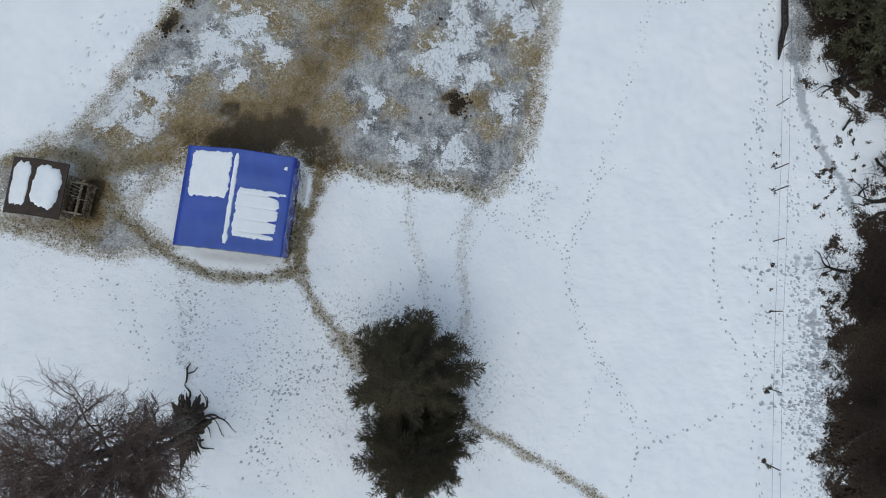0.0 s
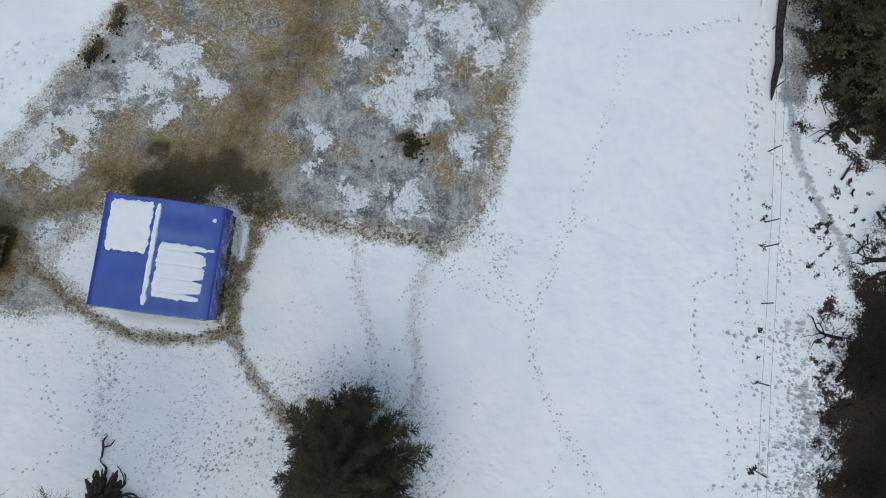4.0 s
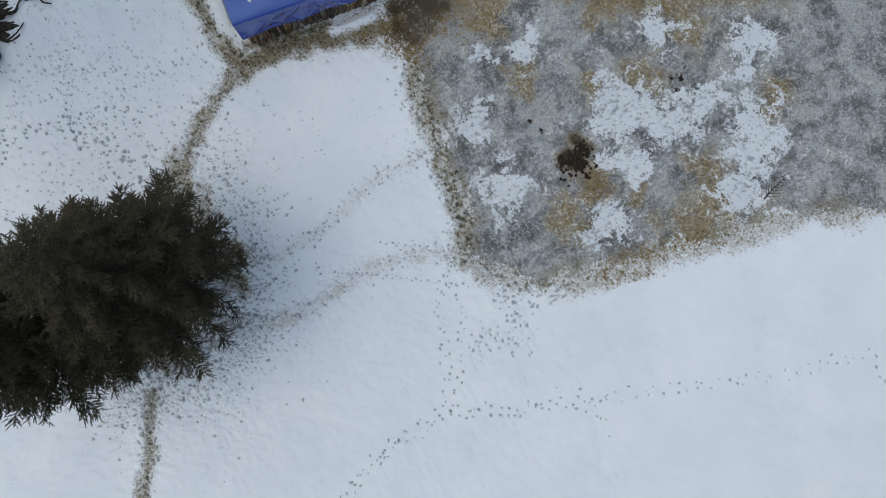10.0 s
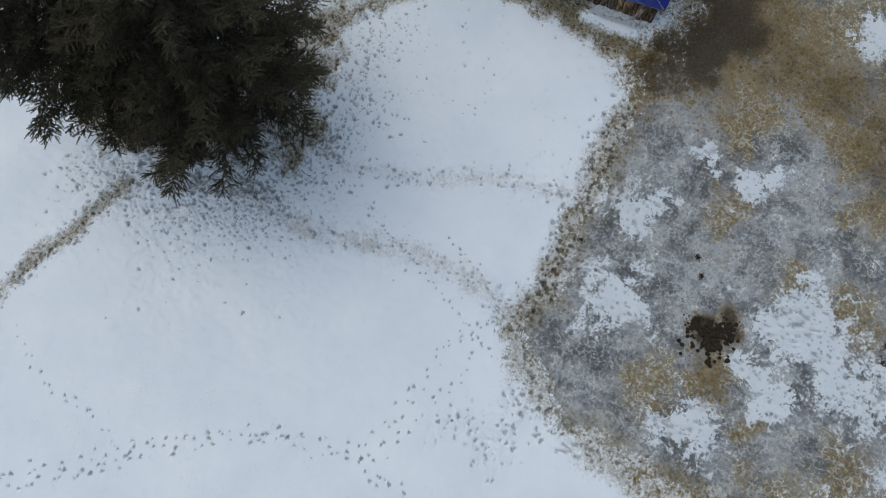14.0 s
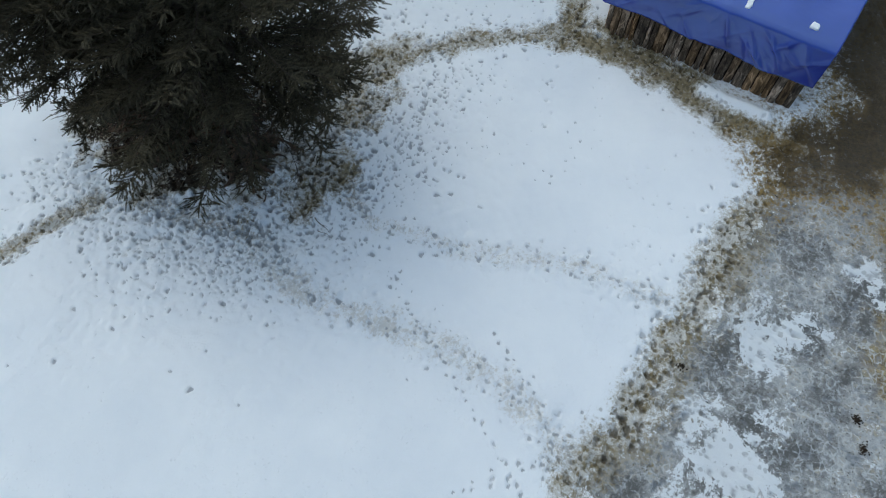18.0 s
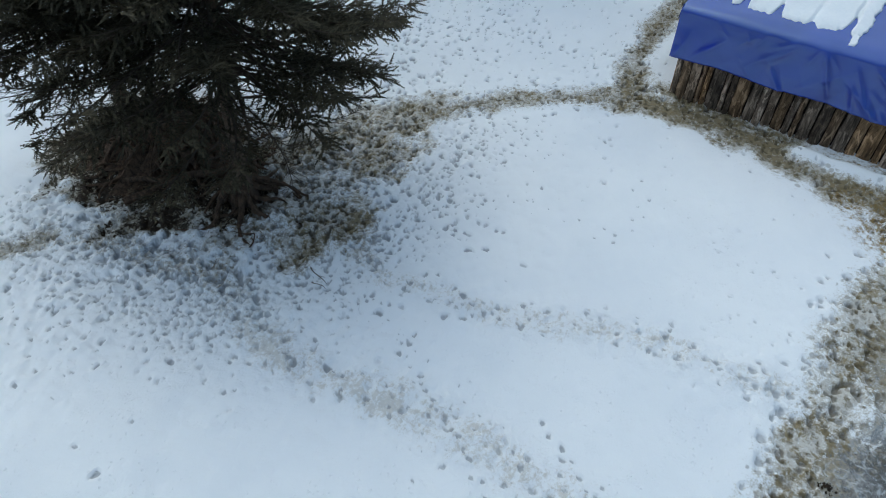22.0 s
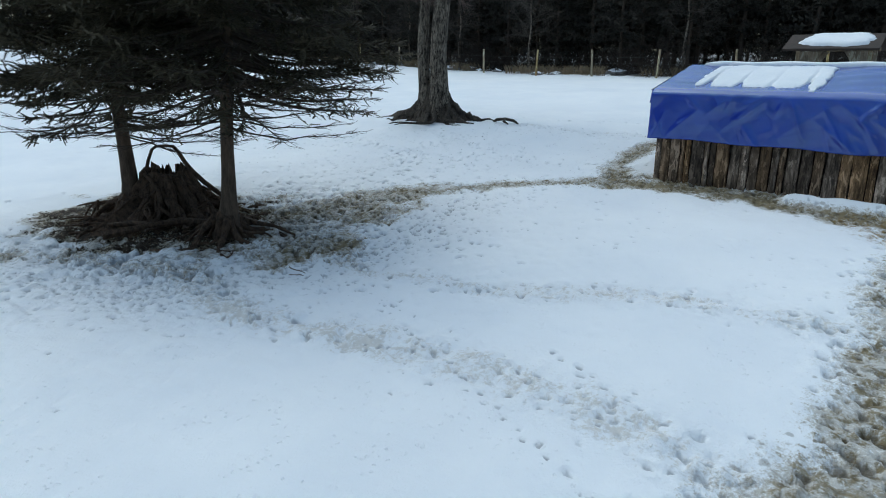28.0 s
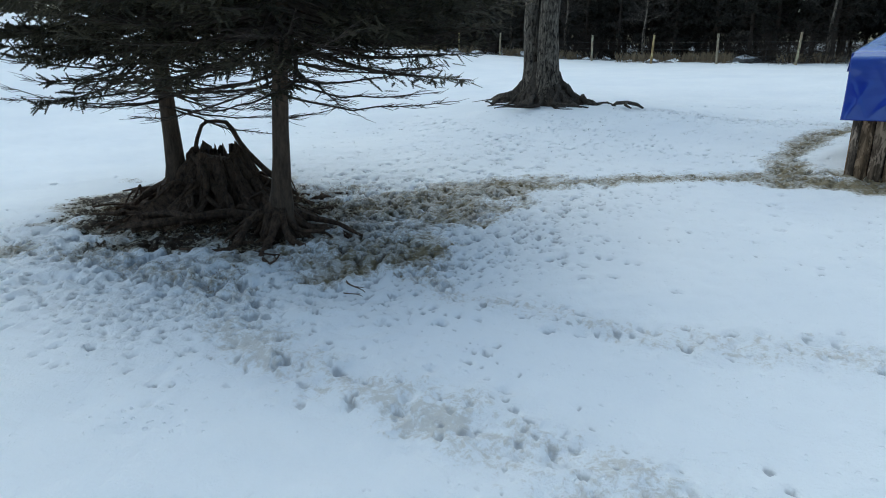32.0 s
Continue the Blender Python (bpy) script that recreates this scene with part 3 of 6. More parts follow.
SPRUCE_LITTER = [(-0.9, -8.7), (0.0, -7.0), (0.35, -5.4), (0.05, -4.4), (-0.5, -3.6), (-0.7, -2.8), (-1.3, -2.4), (-2.2, -2.7), (-3.0, -3.6), (-3.9, -5.2), (-4.0, -7.0), (-3.2, -8.4), (-2.2, -8.9)]
TRAMPLED = [(-0.1, -2.9), (0.0, -2.0), (-0.45, -1.4), (-1.5, -0.8), (-2.2, -0.45), (-3.0, -0.6), (-4.6, -0.85), (-5.6, -0.95), (-6.7, -0.7), (-6.9, -1.4), (-5.7, -3.0), (-4.5, -4.4), (-3.4, -4.8), (-1.6, -4.3)]
EAST_WOOD = [(21.9, 30), (22.0, 19.4), (22.3, 15.4), (24.8, 13.6), (26.6, 11.0), (26.2, 7.4), (23.9, 4.9), (22.7, 1.6), (22.1, -1.9), (22.2, -4.0), (21.2, -6.4), (21.5, -10.1), (21.4, -30), (90, -60), (90, 60)]
SLUSH = [(20.5, 15.6), (20.6, 20.0), (20.9, 27.0), (23.5, 27.0), (23.0, 18.0), (21.7, 14.6)]
TRACKS = [  # step, size, spread, line
    (0.42, 0.085, 0.16, [(10.1, 9.0), (8.75, 8.3), (8.0, 5.9), (6.65, 3.9), (6.9, 1.3), (7.85, -1.3), (9.1, -3.8), (10.7, -5.7), (12.2, -7.6)]),
    (0.38, 0.085, 0.18, [(12.2, 19.2), (11.35, 15.6), (9.9, 11.7), (8.75, 8.6)]),
    (0.62, 0.12, 0.14, [(17.8, 6.0), (15.6, 5.5), (15.3, 3.3), (15.8, -0.3), (17.0, -2.6), (17.3, -4.5), (14.2, -6.1), (12.3, -6.7), (10.6, -7.6), (9.9, -9.7), (9.4, -12)]),
    (0.55, 0.13, 0.2, [(19.2, 18.6), (18.5, 12.2), (17.7, 10.1), (17.7, 6.3)]),
    (0.4, 0.08, 0.16, [(1.4, 6.2), (3.7, 5.9), (6.7, 4.2)]),
] + [
    (0.3, 0.085, 0.2, [(6.4, 3.9), (5.2, 4.45), (3.35, 5.05), (2.5, 5.4), (1.6, 6.6)]),
    (0.33, 0.085, 0.2, [(10.6, -7.65), (10.15, -5.9), (9.3, -3.0), (8.2, -2.1), (7.1, 0.3), (6.8, 1.8), (6.9, 4.2), (7.9, 5.6), (8.2, 7.9), (9.2, 9.3)]),
    (0.4, 0.07, 0.12, [(6.3, -7.35), (7.5, -6.0), (8.05, -3.7), (8.8, -2.7)]),
    (0.34, 0.075, 0.05, [(2.9, 6.6), (1.6, 4.6), (0.3, 2.6), (-0.3, 1.4)]),
    (0.34, 0.075, 0.05, [(2.0, 6.7), (0.9, 5.9), (-0.2, 4.2)]),
] + [
    (0.5, 0.1, 0.14, [(-10.2, 2.0), (-9.9, -0.5), (-9.5, -3.0), (-9.8, -6), (-10.5, -9)]),
    (0.45, 0.11, 0.2, [(-5.6, -2.2), (-8.2, -3.2), (-9.6, -4.6), (-11.5, -8.6)]),
    (0.4, 0.18, 0.3, [(19.3, 26), (19.45, 22.4), (19.75, 19.5), (19.1, 16.3), (19.0, 13.7), (18.6, 11.0)]),
    (0.5, 0.14, 0.1, [(19.5, 20.2), (17.35, 19.9), (14.6, 19.2), (12.7, 18.9)]),
    (0.5, 0.15, 0.7, [(21.3, 18.5), (20.9, 15.0), (21.3, 12.2), (22.2, 9.8), (23.4, 7.7), (23.9, 5.6)]),
] + [
    (0.35, 0.15, 0.25, [(20.9, 15.0), (21.3, 12.2), (22.2, 9.8), (23.4, 7.7), (23.9, 5.6)]),
    (0.6, 0.15, 0.35, [(20.6, 12), (20.3, 6), (20.2, 0), (20.0, -6), (19.6, -12)]),
    (0.5, 0.15, 0.8, [(20.9, 3), (20.8, -2), (20.4, -8), (20.0, -12)]),
    (0.5, 0.12, 0.3, [(18.5, 12.5), (18.0, 5), (17.5, -3.5), (17.2, -12)]),
    (0.45, 0.1, 0.35, [(-15.0, 2.4), (-14.8, 0.0), (-14.6, -3.0)]),
] + [
    (0.5, 0.09, 0.3, [(-20.5, 4.2), (-18.5, 0.5), (-16.4, -2.2)]),
]
CROWDS = [  # centre, spread, count, size
    (-3.0, 1.6, 2.0, 1.6, 90, 0.08), (-4.6, 4.0, 1.8, 2.2, 120, 0.075), (-7.5, -2.2, 1.8, 1.6, 260, 0.10), (-10.5, -4.0, 2.6, 2.2, 260, 0.10),
    (-4.5, 4.6, 1.8, 1.8, 70, 0.075), (1.3, -4.6, 1.0, 1.4, 150, 0.09), (0.6, -1.6, 0.7, 1.5, 170, 0.075), (-0.8, 0.3, 1.2, 0.8, 130, 0.075),
    (-13.0, -1.5, 1.6, 1.6, 130, 0.09), (4.4, 7.2, 1.4, 1.4, 90, 0.07), (6.0, 9.5, 0.9, 2.6, 70, 0.07), (21.4, -4.0, 0.9, 5.0, 420, 0.24),
] + [
    (20.5, -4.0, 0.45, 5.0, 420, 0.2), (20.9, -6.0, 0.6, 3.5, 420, 0.2), (-18.0, 8.2, 2.6, 1.6, 420, 0.12), (-21.5, 4.4, 2.2, 0.7, 200, 0.12),
    (-17.0, 6.4, 1.2, 1.0, 160, 0.11), (-9.5, -4.5, 2.4, 2.4, 300, 0.13), (-13.5, 0.3, 1.8, 1.2, 160, 0.12), (21.8, 4.0, 1.2, 4.0, 140, 0.22),
    (-9.0, -1.5, 2.6, 2.0, 420, 0.085), (-8.0, -5.5, 2.0, 2.2, 320, 0.085), (-12.5, -1.0, 2.2, 2.0, 300, 0.085), (-21, 2.6, 3.0, 1.2, 160, 0.08),
] + [
    (2.2, 0.5, 0.8, 1.6, 25, 0.05), (-22.0, 4.0, 2.5, 0.9, 160, 0.09), (-16.0, 2.0, 2.5, 0.8, 120, 0.09), (-23, 10.2, 2.0, 0.7, 90, 0.09),
]


def make_ground():
    rng = np.random.default_rng(3)
    gx = graded((-2200, -600, -200, -90, -50, -27, -9, 5.5, 25, 45, 110, 500, 2200), (400, 80, 14, 2.5, 0.6, 0.13, 0.034, 0.13, 0.6, 5, 60, 400))
    gy = graded((-2200, -600, -200, -90, -45, -22, -12, -7.6, 8.8, 20, 30, 60, 200, 600, 2200), (400, 80, 12, 2.0, 0.5, 0.15, 0.11, 0.035, 0.13, 0.5, 3, 14, 80, 400))
    X, Y = np.meshgrid(gx, gy)
    Z = land(X, Y)
    near = (X > -60) & (X < 40) & (Y > -60) & (Y < 40)
    # gentle drifts
    Z = Z + np.where(near, 0.035 * np.sin(0.9 * X + 1.3 * np.sin(0.6 * Y)) * np.cos(0.8 * Y + 0.7 * np.sin(0.5 * X)), 0)
    wob = 0.22 * np.sin(2.1 * X + 1.7 * np.sin(1.3 * Y)) + 0.16 * np.sin(3.7 * Y + 1.1 * np.sin(2.9 * X))
    soft = lambda d, w: np.clip(0.5 + d / (2 * w), 0, 1)
    ice = soft(inside(X, Y, YARD) + wob * 0.8, 0.7)
    ice = np.maximum(ice, 0.8 * soft(inside(X, Y, SLUSH) + wob, 0.5))
    dirt = np.zeros_like(X)
    for half, power, line in TRAILS:
        dirt = np.maximum(dirt, power * np.clip(1.2 - distance(X, Y, line) / half * 0.75 + 0.2 * wob + 0.25 * cloud(X, Y, 0.6, 13) + 0.2 * cloud(X, Y, 0.25, 14), 0, 1))
        dirt = np.maximum(dirt, 0.20 * power * np.exp(-np.maximum(0, distance(X, Y, line) - half) / (1.3 if half > 0.7 else 0.8 if half > 0.45 else 0.35)))
    rough = 0.55 * cloud(X, Y, 0.55, 36) + 0.35 * cloud(X, Y, 0.22, 39)
    dirt = np.maximum(dirt, soft(inside(X, Y, SPRUCE_LITTER) + wob + 0.5 * rough, 0.35) * (0.95 + 0.2 * rough))
    dirt = np.maximum(dirt, soft(inside(X, Y, TRAMPLED) + wob + 0.5 * rough, 0.55) * (0.62 + 0.34 * rough))
    churn = np.zeros_like(X)
    for half, power, line in CHURNED:
        churn = np.maximum(churn, power * np.clip(1.3 - distance(X, Y, line) / half * 0.7 + 0.35 * wob, 0, 1))

    def spots(items):
        out = np.zeros_like(X)
        for x, y, r in items:
            pick = (np.abs(X - x) < 3 * r + 1.5) & (np.abs(Y - y) < 3 * r + 1.5)
            px, py = X[pick], Y[pick]
            u = px - x + 0.45 * r * np.sin(2.3 / r * py + 5 * x) + 0.22 * r * np.sin(5.1 / r * py + 2.2 * px / r + y) + 0.12 * r * np.sin(11 / r * px + 3 * py)
            v = (py - y) * (0.75 + 0.5 * abs(math.sin(7 * x + y))) + 0.45 * r * np.sin(2.1 / r * px + 3 * y) + 0.22 * r * np.sin(4.7 / r * px - 2.0 * py / r + x) + 0.12 * r * np.sin(10 / r * py - 2 * px)
            out[pick] = np.maximum(out[pick], np.exp(-(u * u + v * v) / (1.3 * r * r)))
        return out

    white, stain = spots(OLD_SNOW), spots(STAINS)
    edge = np.abs(inside(X, Y, YARD))
    dirt = np.maximum(dirt, 0.52 * np.clip(1.3 - edge / 0.75 + 0.45 * cloud(X, Y, 1.3, 31) + 0.25 * cloud(X, Y, 0.4, 32), 0, 1))
    brown = np.zeros_like(X)
    for half, power, line in BROWN:
        brown = np.maximum(brown, power * np.clip(1.25 - distance(X, Y, line) / half * 0.75 + 0.15 * wob + 0.18 * cloud(X, Y, 0.9, 11) + 0.12 * cloud(X, Y, 0.35, 12), 0, 1))
    floor = soft(inside(X, Y, EAST_WOOD) + 2 * wob, 1.2)
    bits = np.random.default_rng(51)
    scraps = [(bits.uniform(21.4, 24.6), bits.uniform(-15, 13), bits.uniform(0.10, 0.34)) for i in range(70)]
    floor = np.maximum(floor, 0.75 * spots(BARE + [(x + 0.03 * abs(y - 3), y, r) for x, y, r in scraps]))
    rim = np.interp(Y, (-40, -18.9, -4, 20), (-46.5, -43.8, -41.5, -40.5))
    floor = np.maximum(floor, 0.68 * soft(inside(X, Y, SPRUCE_LITTER) - 0.05 + wob + 0.6 * rough, 0.5))
    floor = np.maximum(floor, 0.66 * np.clip((rim - 1.0 - X + 2.5 * wob) / 2.0, 0, 1))
    tread = np.zeros_like(X)
    # grey packed path outside the fence
    path = [(20.6, 19.0), (20.9, 15.0), (21.3, 12.2), (22.2, 9.8), (23.4, 7.7), (23.9, 5.6)]
    tread = 0.75 * np.clip(1.4 - distance(X, Y, path) / 0.30 + 0.5 * cloud(X, Y, 0.3, 33) + 0.5 * cloud(X, Y, 0.13, 34), 0, 1)
    band = np.exp(-((X - 21.3 + 0.03 * (Y + 4)) / 0.9) ** 2) * np.clip((6 - Y) / 3, 0, 1)
    tread = np.maximum(tread, 0.75 * np.clip(2.2 * band * (cloud(X, Y, 0.45, 37) + 0.6 * cloud(X, Y, 0.2, 38)) - 0.1, 0, 1))
    # sunken paths
    Z = Z - 0.06 * np.clip(dirt - 0.3, 0, 1) - 0.05 * ice
    # snow that slid off the tarpaulin
    for line, half, tall in (([(-8.3, 6.4), (-8.12, 8.0)], 0.2, 0.2), ([(-14.0, 3.2), (-10.4, 2.8)], 0.3, 0.07)):
        bank = np.exp(-(distance(X, Y, line) / half) ** 2)
        Z = Z + tall * bank
        dirt, white, ice, brown = dirt * (1 - bank), np.maximum(white, bank), ice * (1 - bank), brown * (1 - bank)
    # the lumpy trodden snow
    chop = 0.050 * cloud(X, Y, 0.19, 1) + 0.034 * cloud(X + 3, Y, 0.11, 2) + 0.045 * cloud(X, Y, 0.45, 3)
    calm = 0.020 * cloud(X, Y, 0.5, 4) + 0.010 * cloud(X, Y, 0.17, 5) + 0.02 * cloud(X, Y, 1.7, 6)
    stir = np.clip(churn * 0.75 + 0.7 * dirt + 0.55 * np.exp(-(((X + 1.5) / 6.0) ** 2 + ((Y + 3.5) / 6.5) ** 2) ** 2) * (0.6 + 0.6 * cloud(X, Y, 1.4, 35)) + 0.25 * ice, 0, 1)
    Z = Z + np.where(near, chop * (stir + 0.15 * churn) + calm, 0)

    # hoof and boot prints, on a grid three times as fine
    fine = 3
    fx = np.interp(np.arange(fine * (len(gx) - 1) + 1) / fine, np.arange(len(gx)), gx)
    fy = np.interp(np.arange(fine * (len(gy) - 1) + 1) / fine, np.arange(len(gy)), gy)
    sink, mark = np.zeros((len(fy), len(fx)), dtype=np.float32), np.zeros((len(fy), len(fx)), dtype=np.float32)
    prints = []
    for step, size, spread, line in TRACKS:
        for x, y, a in along(line, step * 0.62, rng, spread * 0.6, spread * 0.55):
            prints.append((x, y, a + rng.normal(0, 0.3), (0.55 if size < 0.13 else 0.46) * size * rng.uniform(0.65, 1.25), rng.uniform(0.6, 1.0)))
    for half, power, line in TRAILS:
        for k in range(4):
            for x, y, a in along(line, 0.18, rng, half * 0.4, half * 0.55):
                prints.append((x, y, a + rng.normal(0, 0.5), rng.uniform(0.03, 0.058), rng.uniform(0.4, 1.0)))
    for half, power, line in CHURNED:
        for k in range(4 if half < 1 else 9):
            for x, y, a in along(line, 0.2, rng, half * 0.4, half * 0.5):
                prints.append((x, y, a + rng.normal(0, 0.6), rng.uniform(0.03, 0.06), rng.uniform(0.3, 0.8)))
    for cx, cy, sx, sy, count, size in CROWDS:
        for i in range(count // 10 + 1):
            x, y, a = rng.normal(cx, sx), rng.normal(cy, sy), rng.uniform(0, 6.3)
            hoof, deep = 0.42 * size * rng.choice((0.5, 0.65, 0.8, 1.15)), rng.uniform(0.35, 1.0) * (0.6 if size < 0.08 else 1.0)
            stride, drift = rng.uniform(0.18, 0.42), rng.normal(0, 0.12)
            for k in range(10):
                side = 0.09 * (-1) ** k
                prints.append((x - side * math.sin(a) + rng.normal(0, 0.05), y + side * math.cos(a) + rng.normal(0, 0.05), a + rng.normal(0, 0.3), hoof * rng.uniform(0.75, 1.2), deep * rng.uniform(0.7, 1.1)))
                a += drift + rng.normal(0, 0.15)
                x, y = x + stride * math.cos(a), y + stride * math.sin(a)
    for i in range(LITTER_PRINTS):
        prints.append((rng.normal(-2.6, 2.0), rng.normal(-3.4, 2.0), rng.uniform(0, 6.3), rng.uniform(0.035, 0.065), rng.uniform(0.5, 1.0)))
    # close-set pits in the clean snow round the trees
    for i in range(FRINGE_PRINTS):
        k, d = rng.random(), abs(rng.normal(0, 0.75))
        x, y = np.interp(k, (0, 0.45, 0.75, 1), (0.6, 0.5, -2.5, -6.5)), np.interp(k, (0, 0.45, 0.75, 1), (-7.8, -2.0, -0.3, -0.2))
        out = np.interp(k, (0, 0.45, 0.75, 1), (-0.1, 0.5, 1.25, 1.5))
        prints.append((x + d * math.cos(out) + rng.normal(0, 0.25), y + d * math.sin(out) + rng.normal(0, 0.25), rng.uniform(0, 6.3), rng.uniform(0.022, 0.044), rng.uniform(0.3, 0.85)))
    for i in range(1500):
        x, y = rng.uniform(-6, 5), rng.uniform(7.2, 19)
        prints.append((x, y, rng.uniform(0, 6.3), rng.uniform(0.04, 0.08), 0.7))
    for i in range(600):
        x, y = rng.uniform(-22, -9), rng.uniform(9, 18)
        prints.append((x, y, rng.uniform(0, 6.3), rng.uniform(0.04, 0.08), 0.7))
    hit = np.zeros(sink.shape, dtype=bool)
    for x, y, a, r, power in prints:
        i0, i1 = np.searchsorted(fx, (x - 2.3 * r, x + 2.3 * r))
        j0, j1 = np.searchsorted(fy, (y - 2.3 * r, y + 2.3 * r))
        if i1 <= i0 or j1 <= j0:
            continue
        dx, dy = fx[None, i0:i1] - x, fy[j0:j1, None] - y
        u, v = (dx * math.cos(a) + dy * math.sin(a)) / (1.15 * r), (-dx * math.sin(a) + dy * math.cos(a)) / (0.9 * r)
        q = np.sqrt(u * u + v * v)
        if r > 0.03:
            turn = np.arctan2(v, u)
            q = q * (1 + 0.14 * np.sin(2 * turn + 40 * x) + 0.12 * np.sin(3 * turn + 30 * y) + 0.06 * np.sin(5 * turn + 20 * x))
        sink[j0:j1, i0:i1] += power * 1.35 * r * np.clip(3.0 - 2.6 * q, 0, 1) - 0.09 * r * power * np.clip(1 - np.abs(q - 1.5) / 0.45, 0, 1)
        if not (y > 8.8 and -24 < x < 5.5) and power > 0.4:
            hit[j0:j1, i0:i1] |= q < 1.96
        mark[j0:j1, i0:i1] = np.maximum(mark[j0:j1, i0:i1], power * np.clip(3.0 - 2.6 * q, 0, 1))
    nx, ny, wide = len(gx), len(gy), len(fx)
    # split the cells that hold a print
    cells = np.zeros((ny - 1, nx - 1), dtype=bool)
    for dj in range(fine + 1):
        for di in range(fine + 1):
            cells |= hit[dj:dj + fine * (ny - 1):fine, di:di + fine * (nx - 1):fine]
    big = np.maximum(np.diff(gx)[None, :], np.diff(gy)[:, None])
    cells &= (big > 0.08) & (big < 0.3)
    jj, ii = np.nonzero(cells)
    keys = [((np.arange(ny) * fine)[:, None] * wide + (np.arange(nx) * fine)[None, :]).ravel()]
    for dj in range(fine + 1):
        for di in range(fine + 1):
            keys.append((jj * fine + dj) * wide + ii * fine + di)
    ids = np.unique(np.concatenate(keys))
    vj, vi = ids // wide, ids % wide
    bj, bi = np.minimum(vj // fine, ny - 2), np.minimum(vi // fine, nx - 2)
    tj, ti = vj / fine - bj, vi / fine - bi

    def pick(A):
        return (A[bj, bi] * (1 - ti) + A[bj, bi + 1] * ti) * (1 - tj) + (A[bj + 1, bi] * (1 - ti) + A[bj + 1, bi + 1] * ti) * tj

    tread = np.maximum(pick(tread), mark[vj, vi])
    place = np.stack((fx[vi], fy[vj], pick(Z) - sink[vj, vi]), -1)
    rj, ri = np.nonzero(~cells)
    quads = [np.stack([((rj + b) * fine) * wide + (ri + a) * fine for a, b in ((0, 0), (1, 0), (1, 1), (0, 1))], -1)]
    for dj in range(fine):
        for di in range(fine):
            quads.append(np.stack([(jj * fine + dj + b) * wide + ii * fine + di + a for a, b in ((0, 0), (1, 0), (1, 1), (0, 1))], -1))
    quads = np.searchsorted(ids, np.concatenate(quads))
    me = bpy.data.meshes.new("ground")
    me.vertices.add(len(ids))
    me.vertices.foreach_set("co", place.ravel())
    me.loops.add(quads.size)
    me.loops.foreach_set("vertex_index", quads.ravel().astype(np.int32))
    me.polygons.add(len(quads))
    me.polygons.foreach_set("loop_start", np.arange(0, quads.size, 4, dtype=np.int32))
    me.polygons.foreach_set("use_smooth", np.ones(len(quads), dtype=bool))
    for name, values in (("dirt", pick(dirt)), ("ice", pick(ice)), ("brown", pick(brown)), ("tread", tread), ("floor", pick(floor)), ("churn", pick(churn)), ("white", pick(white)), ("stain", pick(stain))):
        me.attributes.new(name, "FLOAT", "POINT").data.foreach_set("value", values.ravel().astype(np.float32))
    me.materials.append(M_GROUND)
    me.update()
    me.validate()
    tagged(new("ground", me), "snow-covered paddock with trodden muddy trails and dirty ice", "ground", kind="structure")


make_ground()


# ---- shed under the blue tarpaulin ----
SHED = pose(-11.7, 6.25, 0.0, 0, 0, -6.8)
HW, HD, EAVE, RIDGE = 2.92, 2.70, 2.88, 3.43


